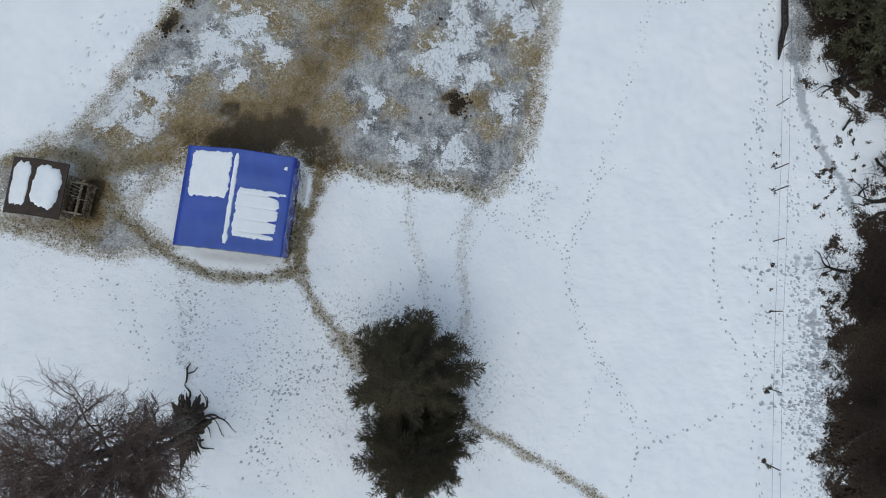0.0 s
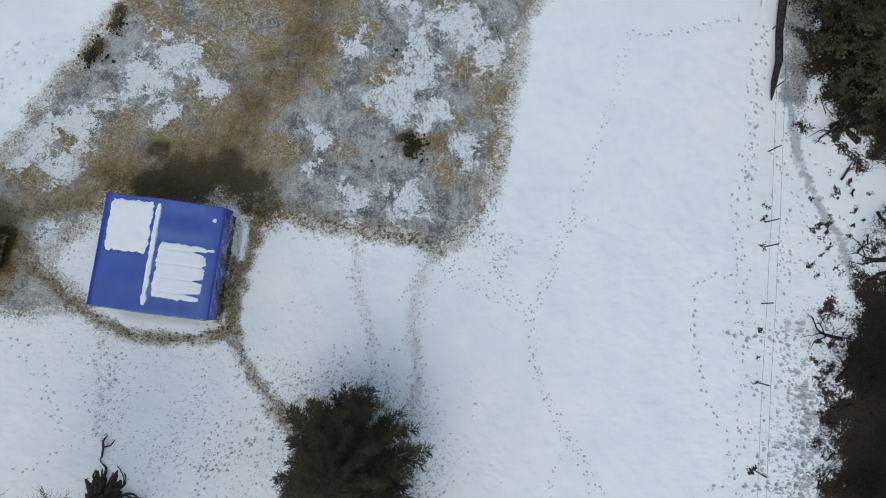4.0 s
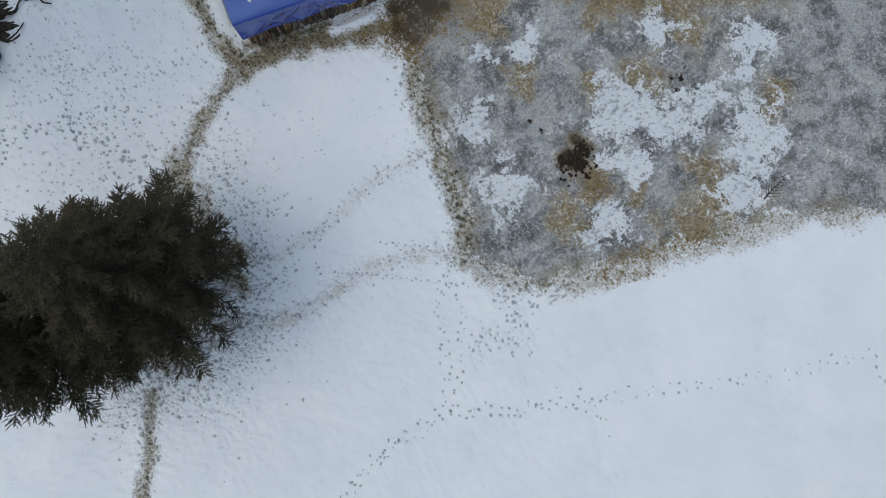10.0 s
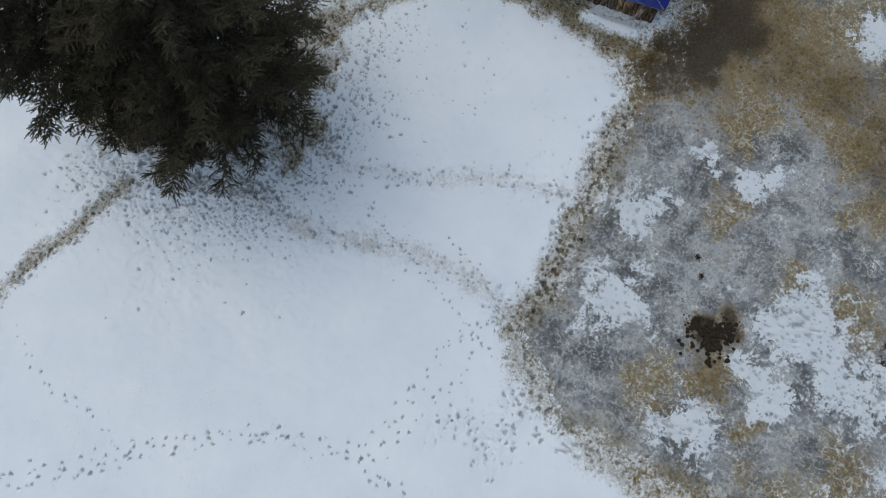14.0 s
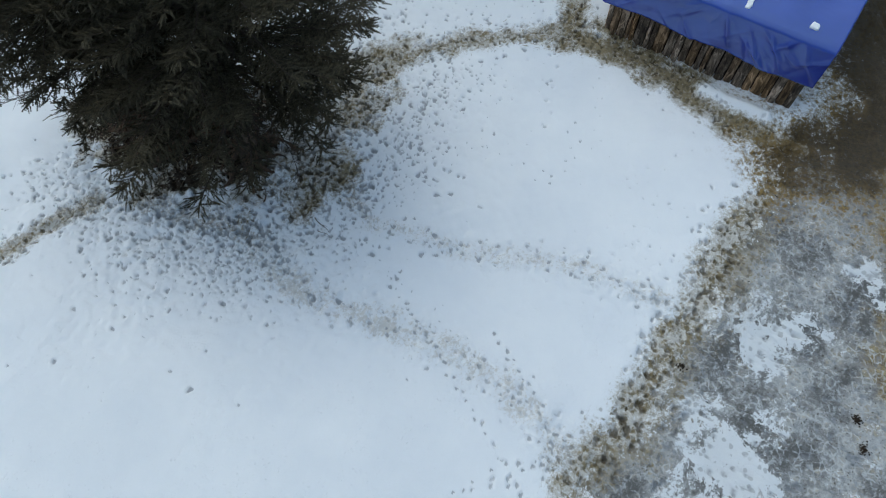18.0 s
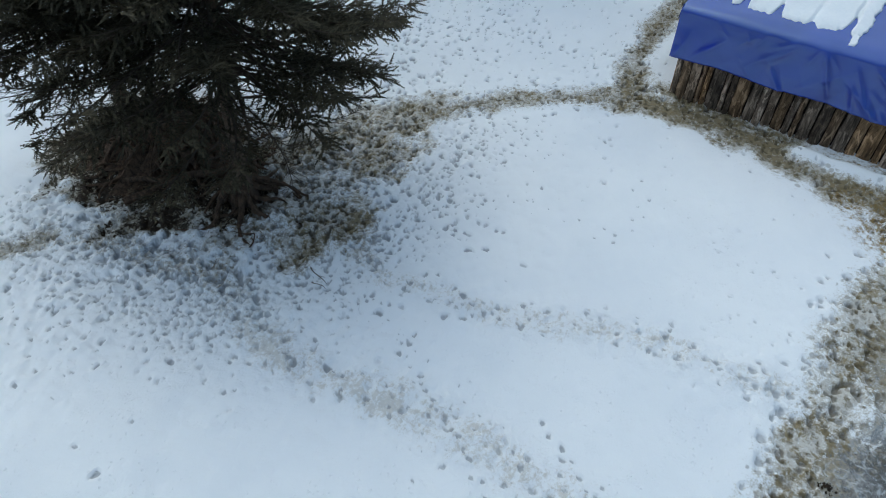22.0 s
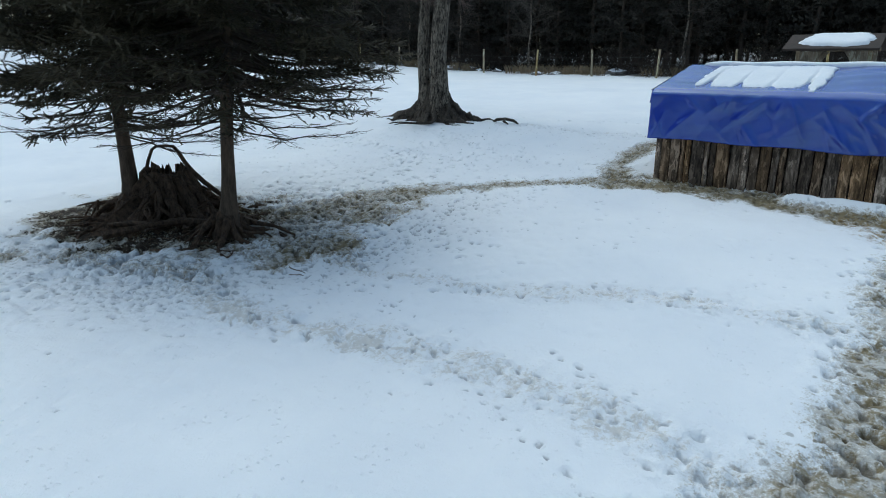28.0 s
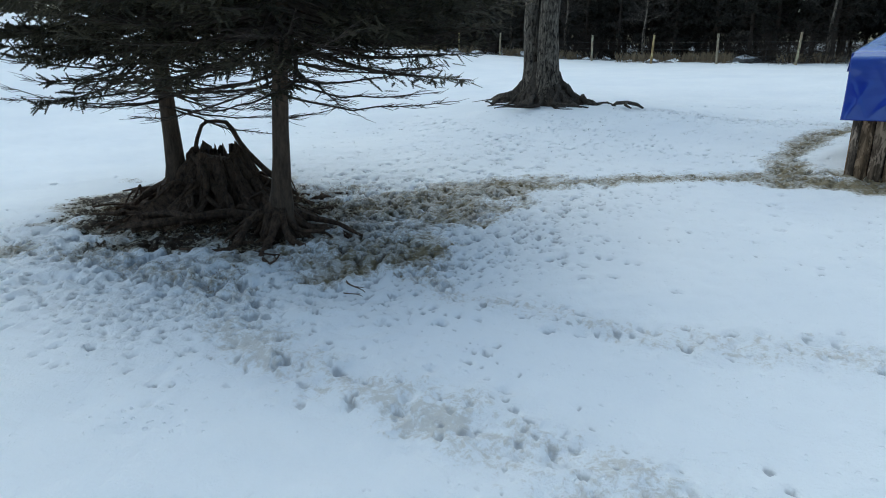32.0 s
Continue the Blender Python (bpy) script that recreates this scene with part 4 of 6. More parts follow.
def shed():
    root = thing("shed", SHED, "low animal shed of weathered boards under a blue tarpaulin", "shed")
    rng = np.random.default_rng(11)
    base = {s: ground_at(*(SHED @ Vector((s * HW, 0, 0))).xy) - 0.12 for s in (-1, 1)}
    # upright boards of the two long sides and the south end
    n = 25
    for s in (1, -1):
        cuts = np.cumsum(np.concatenate(((0.0,), rng.uniform(0.55, 1.5, n))))
        cuts = -HD + 0.12 + cuts / cuts[-1] * (2 * HD - 0.24)
        # dark sheet added behind the boards so their gaps read as shade
        b = Build()
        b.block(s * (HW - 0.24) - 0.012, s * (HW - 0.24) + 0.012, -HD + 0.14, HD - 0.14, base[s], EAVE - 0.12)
        part("inner_boarding", b, M_BOARD_DARK, root, "dark sheet added behind the board gaps as shade")
        for i in range(n):
            y0, w = cuts[i], cuts[i + 1] - cuts[i]
            b = Build()
            lean, t = rng.normal(0, 0.022), rng.uniform(0.025, 0.06)
            x0 = s * (HW - 0.15) + (s * 0.022 if i % 3 == 1 else 0) + rng.normal(0, 0.01)
            z0, z1 = base[s] + rng.uniform(-0.03, 0.07), EAVE - 0.12
            k, v = 12, []
            left, right = 0.003 + 0.02 * rng.random(k + 1) * rng.uniform(0.2, 1.6), 0.003 + 0.02 * rng.random(k + 1) * rng.uniform(0.2, 1.6)
            for q in range(k + 1):
                z, y1, y2 = lerp(z0, z1, q / k), y0 + left[q] + lean * q / k, y0 + w - right[q] + lean * q / k
                v += [(x0 - t, y1, z), (x0 + s * 0.4 * t, y1 + 0.004, z), (x0 + t if s > 0 else x0 - t, (y1 + y2) / 2, z), (x0 + s * 0.4 * t, y2 - 0.004, z), (x0 - t, y2, z)]
            b.add(v, [(5 * q + i, 5 * q + (i + 1) % 5, 5 * q + 5 + (i + 1) % 5, 5 * q + 5 + i) for q in range(k) for i in range(5)] + [(4, 3, 2, 1, 0), tuple(5 * k + i for i in range(5))])
            part("board", b, M_BOARD, root)
    n = 21
    for i in range(n):
        x0 = -HW + 0.2 + i * (2 * HW - 0.4) / n
        w = (2 * HW - 0.4) / n
        zt = lerp(RIDGE, EAVE, abs(x0 + w / 2) / HW) - 0.1
        b = Build()
        b.block(x0 + 0.008, x0 + w - 0.008, -HD + 0.1, -HD + 0.13, lerp(base[-1], base[1], (x0 + HW) / (2 * HW)), zt)
        part("board", b, M_BOARD, root)
    for x in (-HW + 0.22, 0, HW - 0.22):
        for y in (-HD + 0.22, HD - 0.25):
            b = Build()
            b.block(x - 0.07, x + 0.07, y - 0.07, y + 0.07, 0.5, lerp(RIDGE, EAVE, abs(x) / HW) - 0.12)
            part("post", b, M_BOARD, root)
    b = Build()
    b.block(-HW + 0.1, HW - 0.1, HD - 0.22, HD - 0.14, EAVE - 0.3, EAVE - 0.12)
    part("lintel", b, M_BOARD, root)
    # the tarpaulin: two slopes with a hanging skirt, folded and sagging
    b = Build()
    ny = 220
    creases = [(rng.uniform(-HD, HD), rng.uniform(0, 1.1), rng.uniform(0.5, 1.25) * rng.choice((-1, 1, 1)), rng.uniform(0.25, 0.8), rng.uniform(0.02, 0.06)) for i in range(34)]
    prof = [(-HW - 0.04, EAVE - 0.62), (-HW - 0.05, EAVE - 0.3), (-HW - 0.03, EAVE - 0.06), (-HW + 0.05, EAVE + 0.01)]
    prof += [(x, lerp(RIDGE, EAVE, abs(x) / HW)) for x in np.linspace(-HW + 0.3, HW - 0.3, 29)]
    prof += [(HW - 0.05, EAVE + 0.01), (HW + 0.03, EAVE - 0.05)] + [(HW + 0.05, EAVE - 0.05 - 1.1 * k) for k in np.linspace(0.04, 1, 30)]
    verts = []
    for j in range(ny + 1):
        y = lerp(-HD - 0.03, HD + 0.03, j / ny)
        for k, (x, z) in enumerate(prof):
            flap = max(0.0, (EAVE - 0.05 - z) / 1.1) if abs(x) > HW else 0.0
            roof = abs(x) < HW
            dx = flap * (0.03 * math.sin(3.1 * y + 2.5 * flap) + 0.02 * (abs(math.sin(4.3 * y + 3.4 * flap + 0.6)) ** 0.6 - 0.7) + 0.012 * (abs(math.sin(7.7 * y - 4.6 * flap)) ** 0.6 - 0.7) + 0.01 * (abs(math.sin(2.2 * y + 8 * flap)) ** 0.5 - 0.7)) * (1 if x > 0 else -1)
            if flap and x > 0:
                for cy, cz, ca, cl, ch in creases:
                    du, dv = y - cy, 1.1 * flap - cz
                    u, w = du * math.cos(ca) + dv * math.sin(ca), -du * math.sin(ca) + dv * math.cos(ca)
                    if abs(u) < cl and abs(w) < 0.25:
                        dx += ch * (1 - (u / cl) ** 2) * math.exp(-abs(w) / 0.06) * min(1, 4 * flap)
            dz = 0.0
            if roof:
                dz = -0.035 * (1 - math.cos(2 * math.pi * (y + HD) / 1.36)) * min(1, 3 * (1 - abs(x) / HW)) * 0.5 + 0.008 * math.sin(9 * x + 3 * y)
            elif flap:
                dz = flap * (0.015 * math.sin(3.1 * y + 0.7) - 0.03 * (y / HD))
            verts.append((x + dx + (0.03 if flap and x > 0 else 0), y, z + dz))
    m = len(prof)
    b.add(verts, [(j * m + k, j * m + k + 1, (j + 1) * m + k + 1, (j + 1) * m + k) for j in range(ny) for k in range(m - 1)])
    tarp = part("tarpaulin", b, M_TARP, root, "creased blue plastic tarpaulin with hanging skirt", True)
    tarp.modifiers.new("thickness", "SOLIDIFY").thickness = 0.006
    # gable flaps of the sheet
    for s in (-1, 1):
        b = Build()
        nx = 48
        verts = []
        for i in range(nx + 1):
            x = lerp(-HW - 0.03, HW + 0.03, i / nx)
            zt = lerp(RIDGE, EAVE, min(1, abs(x) / HW)) - 0.01
            for k in range(5):
                verts.append((x, s * (HD + 0.035 + 0.02 * k / 4 * (1 + math.sin(7 * x))), zt - 0.28 * k / 4 * (1 + 0.2 * math.sin(3 * x))))
        b.add(verts, [(i * 5 + k, i * 5 + k + 1, (i + 1) * 5 + k + 1, (i + 1) * 5 + k) for i in range(nx) for k in range(4)])
        part("gable_flap", b, M_TARP, tarp, smooth=True).modifiers.new("thickness", "SOLIDIFY").thickness = 0.006
    # the cord over the ridge and round the skirt
    b = Build()
    b.tube([(HW * k, -HD - 0.06, lerp(RIDGE, EAVE, abs(k)) - 0.02) for k in np.linspace(-1, 1, 9)], [0.012] * 9, 5)
    part("cord", b, M_WIRE, tarp, "thin dark cord along the gable")
    return root


def roof_z(x):
    return lerp(RIDGE, EAVE, min(1, abs(x) / HW))


def snow_slab(x0, x1, y0, y1, seed, comb=0.0, thick=0.07, label="slab of old snow lying on the blue tarpaulin"):
    """A patch of snow that lies on one slope; comb: how deep its lower edge is cut into tongues."""
    rng = np.random.default_rng(seed)
    nx, ny = 40, 120
    ph = rng.uniform(0, 6, 6)
    tops, sink = [], []
    for j in range(ny + 1):
        y = lerp(y0, y1, j / ny)
        v = 2 * j / ny - 1
        wear = min(0.1, 0.2 * (x1 - x0))
        corner = wear * max(0.0, abs(v) - 0.86) / 0.14
        lo = x0 + wear * noise.fractal(Vector((2.6 * y, seed, 0)), 0.8, 2.0, 6) + corner * (1.0 + noise.noise(Vector((9 * y, seed, 4))))
        hi = x1 + wear * noise.fractal(Vector((2.6 * y, seed, 7)), 0.8, 2.0, 6) - corner * (1.0 + noise.noise(Vector((9 * y, seed, 9))))
        if comb:
            hi -= comb * (0.5 + 0.5 * math.cos(2 * math.pi * y / 0.68 + ph[4])) ** 12 * (0.6 + 0.4 * math.sin(3 * y + ph[5])) + 0.12 * abs(noise.noise(Vector((7 * y, seed, 2))))
        for i in range(nx + 1):
            u = 2 * i / nx - 1
            x = lerp(lo, hi, i / nx)
            rim = min(1.0, 5 * (1 - abs(u)), 6 * (1 - abs(v)))
            groove = 0.9 * max(0, math.cos(2 * math.pi * y / 0.68 + ph[4])) ** 10 * min(1, 1.2 * (u + 1) / 2 + 0.1) if comb else 0
            h = thick * math.sqrt(max(0, rim)) * (1 - groove) * (1 + 0.25 * math.sin(5 * x + ph[5]) * math.sin(4 * y)) if rim > 0 else 0
            yy = y + min(0.09, 0.3 * (y1 - y0)) * noise.fractal(Vector((3.2 * x, seed, 11 if v > 0 else 15)), 0.8, 2.0, 6) * abs(v) ** 3
            z = roof_z(x) - 0.03
            tops.append((x, yy, z + h + 0.028 + (0.014 if h > 0.006 else 0)))
            sink.append((x, yy, z - 0.02))
    b = Build()
    m = nx + 1
    b.add(tops, [(j * m + i, j * m + i + 1, (j + 1) * m + i + 1, (j + 1) * m + i) for j in range(ny) for i in range(nx)])
    ring = [i for i in range(m)] + [j * m + nx for j in range(1, ny + 1)] + [ny * m + i for i in range(nx - 1, -1, -1)] + [j * m for j in range(ny - 1, 0, -1)]
    n = len(ring)
    b.add([tops[k] for k in ring] + [sink[k] for k in ring], [(k, (k + 1) % n, n + (k + 1) % n, n + k) for k in range(n)])
    return solid("snow_patch", b, M_SNOW, label, "snow", "snow on the shed roof", m=SHED, smooth=True)


shed()
snow_slab(-2.55, -0.25, 0.02, 2.5, 21, 0, 0.045)
snow_slab(0.30, 2.5, -1.95, 0.68, 22, 0.75, 0.035)
snow_slab(-0.10, 0.14, -2.4, 2.5, 23, 0, 0.05, "narrow strip of old snow along the tarpaulin ridge")
snow_slab(2.50, 2.66, 1.96, 2.12, 25, 0, 0.02, "small scrap of snow on the tarpaulin corner")
snow_slab(2.45, 2.8, 0.50, 0.62, 24, 0, 0.03, "small streak of snow near the tarpaulin edge")


# ---- roofed hay rack ----
def hay_shelter():
    m = pose(-21.85, 6.75, ground_at(-21.85, 6.8), 0, 0, -8)
    root = thing("hay_shelter", m, "small wooden shelter with a brown gable roof and snow on it", "shelter")
    e, r = 2.5, 3.02
    for s in (-1, 1):
        b = Build()
        v = [(0, -1.5, r), (0, 1.5, r), (s * 1.5, 1.5, e), (s * 1.5, -1.5, e)]
        v += [(x, y, z - 0.08) for x, y, z in v]
        b.add(v, [(0, 1, 2, 3), (7, 6, 5, 4), (0, 4, 5, 1), (1, 5, 6, 2), (2, 6, 7, 3), (3, 7, 4, 0)])
        part("roof_slope", b, M_ROOFING, root)
    for x in (-1.15, 0.45):
        for y in (-1.15, 1.15):
            b = Build()
            b.block(x - 0.06, x + 0.06, y - 0.06, y + 0.06, -0.1, e + 0.1)
            part("post", b, M_TIMBER, root)
        b = Build()
        b.block(x - 0.05, x + 0.05, -1.3, 1.3, e - 0.08, e + 0.08)
        part("beam", b, M_TIMBER, root)
        for s in (-1, 1):
            b = Build()
            b.add([(x - 0.03, s * 1.1, e - 0.1), (x - 0.03, s * 0.35, e - 0.1), (x - 0.03, s * 0.62, e - 0.5), (x - 0.03, s * 1.1, e - 0.75),
                   (x + 0.03, s * 1.1, e - 0.1), (x + 0.03, s * 0.35, e - 0.1), (x + 0.03, s * 0.62, e - 0.5), (x + 0.03, s * 1.1, e - 0.75)],
                  [(0, 1, 2, 3), (7, 6, 5, 4), (0, 4, 5, 1), (1, 5, 6, 2), (2, 6, 7, 3), (3, 7, 4, 0)])
            part("brace_board", b, M_TIMBER, root)
        for i in range(6):
            b = Build()
            b.block(x - 0.02, x + 0.02, -1.2, 1.2, 0.05 + i * 0.17, 0.2 + i * 0.17)
            part("board", b, M_TIMBER, root)
    for i in range(6):
        b = Build()
        b.block(-1.12 + i * 0.26, -0.88 + i * 0.26, -1.2, -1.17, 0.05, 1.1)
        part("board", b, M_TIMBER, root)
    return m


def shelter_snow(m, y0, y1, s, seed):
    rng = np.random.default_rng(seed)
    n = 40
    ph = rng.uniform(0, 6, 4)
    tops = []
    for j in range(n + 1):
        for i in range(n + 1):
            u, v = 2 * i / n - 1, 2 * j / n - 1
            a = math.atan2(v, u)
            q = max(abs(u), abs(v))
            rnd = q / max(1e-6, (abs(u) ** 3.2 + abs(v) ** 3.2) ** (1 / 3.2)) if q > 0 else 1
            k = rnd * (1 + 0.05 * math.sin(4 * a + ph[0]) + 0.035 * math.sin(9 * a + ph[1]) + 0.02 * math.sin(21 * a))
            y, x = lerp(y0, y1, (u * k + 1) / 2), s * lerp(0.10, 1.30, (v * k + 1) / 2)
            rim = max(0.0, 1 - q ** 6)
            tops.append((x, y, 3.02 - 0.52 * abs(x) / 1.5 + 0.004 + 0.12 * math.sqrt(rim) * (1 + 0.2 * math.sin(5 * x + ph[2]))))
    b = Build()
    q = n + 1
    b.add(tops, [(j * q + i, j * q + i + 1, (j + 1) * q + i + 1, (j + 1) * q + i) for j in range(n) for i in range(n)])
    solid("snow_patch", b, M_SNOW, "thick cushion of snow lying on the brown shelter roof", "snow", "snow on the shelter roof", m=m, smooth=True)


def hay_rack():
    m = pose(-20.62, 6.5, ground_at(-20.62, 6.5), 0, 0, -10)
    root = thing("hay_rack", m, "pale timber hay rack standing on dark mud beside the shelter", "rack")
    for y in (-0.85, 0.85):
        for x in (-0.4, 0.4):
            b = Build()
            b.block(x - 0.045, x + 0.045, y - 0.045, y + 0.045, -0.05, 1.0)
            part("leg", b, M_TIMBER, root)
        b = Build()
        b.block(-0.5, 0.48, y - 0.05, y + 0.05, 1.0, 1.09)
        part("rail", b, M_TIMBER, root)
    b = Build()
    b.block(0.2, 0.3, -1.0, 1.05, 1.09, 1.18)
    part("top_rail", b, M_TIMBER, root)
    for i in range(4):
        b = Build()
        b.tube([(-0.5, 0.15 + 0.2 * i, 1.1), (0.25, 0.05 + 0.17 * i, 1.2)], [0.022, 0.022], 5)
        part("rung", b, M_TIMBER, root)
    b = Build()
    b.tube([(0.0, -0.05, 1.22), (0.75, -0.05, 1.2)], [0.02, 0.02], 5)
    part("rung", b, M_TIMBER, root)
    b = Build()
    b.block(-0.44, 0.44, -0.8, 0.8, 0.25, 0.32)
    part("tray", b, M_BOARD_DARK, root)
    for x in (-0.47, 0.45):
        for i in range(4):
            b = Build()
            b.block(x, x + 0.025, -0.92, 0.92, 0.15 + i * 0.2, 0.33 + i * 0.2)
            part("side_board", b, M_BOARD, root)
    for y in (-0.93, 0.905):
        b = Build()
        b.block(-0.44, 0.44, y, y + 0.025, 0.15, 0.9)
        part("end_board", b, M_BOARD_DARK, root)


shelter_pose = hay_shelter()
shelter_snow(shelter_pose, -1.05, 1.3, -1, 5)
shelter_snow(shelter_pose, -1.0, 1.22, 1, 6)
hay_rack()


# ---- trees ----
def sprig(rng, n=5, wide=0.17):
    """Unit spruce twig along +x: jagged needle blades in two crossed planes."""
    verts, faces = [], []
    for plane in range(2):
        a0 = rng.uniform(0, 3)
        d = np.array((0, math.cos(a0 + plane * 1.57), math.sin(a0 + plane * 1.57)))
        for k in range(n):
            x = (k + 0.3) / n
            w = wide * (1 - 0.55 * x)
            for s in (-1, 1):
                i = len(verts)
                verts += [np.array((x - 0.10, 0, 0)), np.array((x + 0.12, 0, 0)), np.array((x + 0.17, 0, 0)) + s * w * d]
                faces.append((i, i + 1, i + 2))
    return np.array(verts), np.array(faces)


def frames(dirs, rng):
    """Turns +x to each direction."""
    x = dirs / (np.linalg.norm(dirs, axis=1)[:, None] + 1e-9)
    ref = np.tile((0.0, 0.0, 1.0), (len(x), 1))
    y = np.cross(ref, x)
    y /= np.linalg.norm(y, axis=1)[:, None] + 1e-9
    z = np.cross(x, y)
    return np.stack((x, y, z), -1)


def spruce_crown(rng, height, start, radius, density, sprig_len=0.26, top_pow=0.72, sides=4, blades=5, wide=0.17, gap=1.0, whorl_size=6):
    """Branches in whorls, each with side twigs; returns needle triangles and a wood builder."""
    wood = Build()
    at, way, size = [], [], []
    z = start
    whorl = 0
    while z < height - 0.15:
        k = (z - start) / (height - start)
        reach = radius * (1 - k) ** top_pow * (0.72 + 0.28 * min(1, k * 7)) + 0.12
        n = whorl_size if k < 0.7 else 5
        for i in range(n):
            a = 2 * math.pi * (i + rng.uniform(-0.3, 0.3)) / n + whorl * 0.7
            length = reach * rng.uniform(0.70, 1.05)
            droop = lerp(-0.40, 0.35, min(1.0, 1.1 * k)) + rng.normal(0, 0.12)
            pts = []
            zb = z + rng.uniform(-0.2, 0.2)
            m = max(4, int(length / 0.3) + 2)
            for q in np.linspace(0, 1, m):
                r = length * q
                zz = zb + length * (droop * q + 0.22 * q * q * (1 - k)) + 0.03 * math.sin(7 * q + a)
                b = a + 0.12 * math.sin(3 * q + i)
                pts.append((r * math.cos(b), r * math.sin(b), zz))
            pts = np.array(pts)
            wood.tube(pts, np.linspace(0.012 + 0.011 * length, 0.004, m), sides, cap=False)
            # side twigs
            count = int(length * density * min(1.0, 0.5 + 4 * k))
            for s in np.sqrt(rng.random(count)) * 0.88 + 0.12:
                f = s * (m - 1)
                j = min(int(f), m - 2)
                p = lerp(pts[j], pts[j + 1], f - j)
                t = pts[j + 1] - pts[j]
                t /= np.linalg.norm(t)
                side = np.array((-t[1], t[0], 0)) * rng.choice((-1, 1))
                sub = (0.12 + 0.30 * (1 - s) * min(1, length / 2.0)) * length * rng.uniform(0.5, 1)
                d = t * rng.uniform(0.5, 1.0) + side * rng.uniform(0.5, 1.0) + np.array((0, 0, rng.normal(-0.12, 0.2)))
                d /= np.linalg.norm(d)
                steps = max(1, int(sub / (sprig_len * 0.7)))
                for w in range(steps):
                    at.append(p + d * sub * w / steps)
                    way.append(d + rng.normal(0, 0.35, 3))
                    size.append(sprig_len * rng.uniform(0.7, 1.25))
            for w in range(3):
                at.append(pts[-1] - (pts[-1] - pts[-2]) * 0.3 * w)
                way.append(pts[-1] - pts[-2] + rng.normal(0, 0.12, 3))
                size.append(sprig_len * rng.uniform(0.8, 1.2))
        z += lerp(0.34, 0.2, k) * rng.uniform(0.8, 1.2) * gap
        whorl += 1
    at, way, size = np.array(at), np.array(way), np.array(size)
    sv, sf = sprig(rng, blades, wide)
    R = frames(way, rng)
    v = np.einsum("nij,vj->nvi", R, sv) * size[:, None, None] + at[:, None, :]
    f = sf[None] + (np.arange(len(at)) * len(sv))[:, None, None]
    return v.reshape(-1, 3), f.reshape(-1, 3), wood


def raw_mesh(name, v, f, mt):
    me = bpy.data.meshes.new(name)
    me.vertices.add(len(v))
    me.vertices.foreach_set("co", np.asarray(v, dtype=np.float32).ravel())
    me.loops.add(f.size)
    me.loops.foreach_set("vertex_index", f.ravel().astype(np.int32))
    me.polygons.add(len(f))
    me.polygons.foreach_set("loop_start", np.arange(0, f.size, 3, dtype=np.int32))
    me.materials.append(mt)
    me.update()
    me.validate()
    return me


def dead_branches(b, rng, z0, z1, count, reach):
    """Bare, drooping lower branches with fine twigs."""
    for i in range(count):
        a, z = rng.uniform(0, 2 * math.pi), rng.uniform(z0, z1)
        length = reach * rng.uniform(0.5, 1.0)
        pts, q = [], 9
        bend, sag = rng.normal(0, 0.35), rng.normal(-0.30, 0.10)
        for k in np.linspace(0, 1, q):
            ang = a + bend * k
            pts.append((length * k * math.cos(ang), length * k * math.sin(ang), z + length * (sag * k + 0.24 * k * k) + rng.normal(0, 0.015)))
        pts = np.array(pts)
        b.tube(pts, np.linspace(0.022, 0.004, q), 5, cap=False)
        for w in range(int(13 * length)):
            k = rng.uniform(0.2, 0.97)
            j = min(int(k * (q - 1)), q - 2)
            p = lerp(pts[j], pts[j + 1], k * (q - 1) - j)
            t = (pts[j + 1] - pts[j]) / np.linalg.norm(pts[j + 1] - pts[j])
            d = t + np.array((-t[1], t[0], 0)) * rng.choice((-1, 1)) * rng.uniform(0.5, 1.1) + rng.normal(0, 0.15, 3)
            d /= np.linalg.norm(d)
            ln = rng.uniform(0.15, 0.6) * (1.15 - 0.5 * k)
            b.tube([p, p + d * ln * 0.5 + rng.normal(0, 0.02, 3), p + d * ln], [0.006, 0.0045, 0.002], 3, cap=False)


def root_run(b, rng, x, y, z, a, length, r0, fall, slot=0, flat=1.0, wave=0.3, steps=12):
    """One root creeping outward from (x, y, z) and sinking towards the ground."""
    pts, rad = [], []
    for i in range(steps):
        k = i / (steps - 1)
        d = length * k
        ang = a + wave * math.sin(4.2 * k + a * 3)
        zz = z - fall * (1 - (1 - k) ** 2.2) + 0.05 * math.sin(9 * k + a)
        pts.append((x + d * math.cos(ang), y + d * math.sin(ang), zz * flat))
        rad.append(lerp(r0, 0.015, k ** 0.7) * rng.uniform(0.8, 1.25))
    b.tube(pts, rad, 9, slot, wob=0.5, rng=rng)


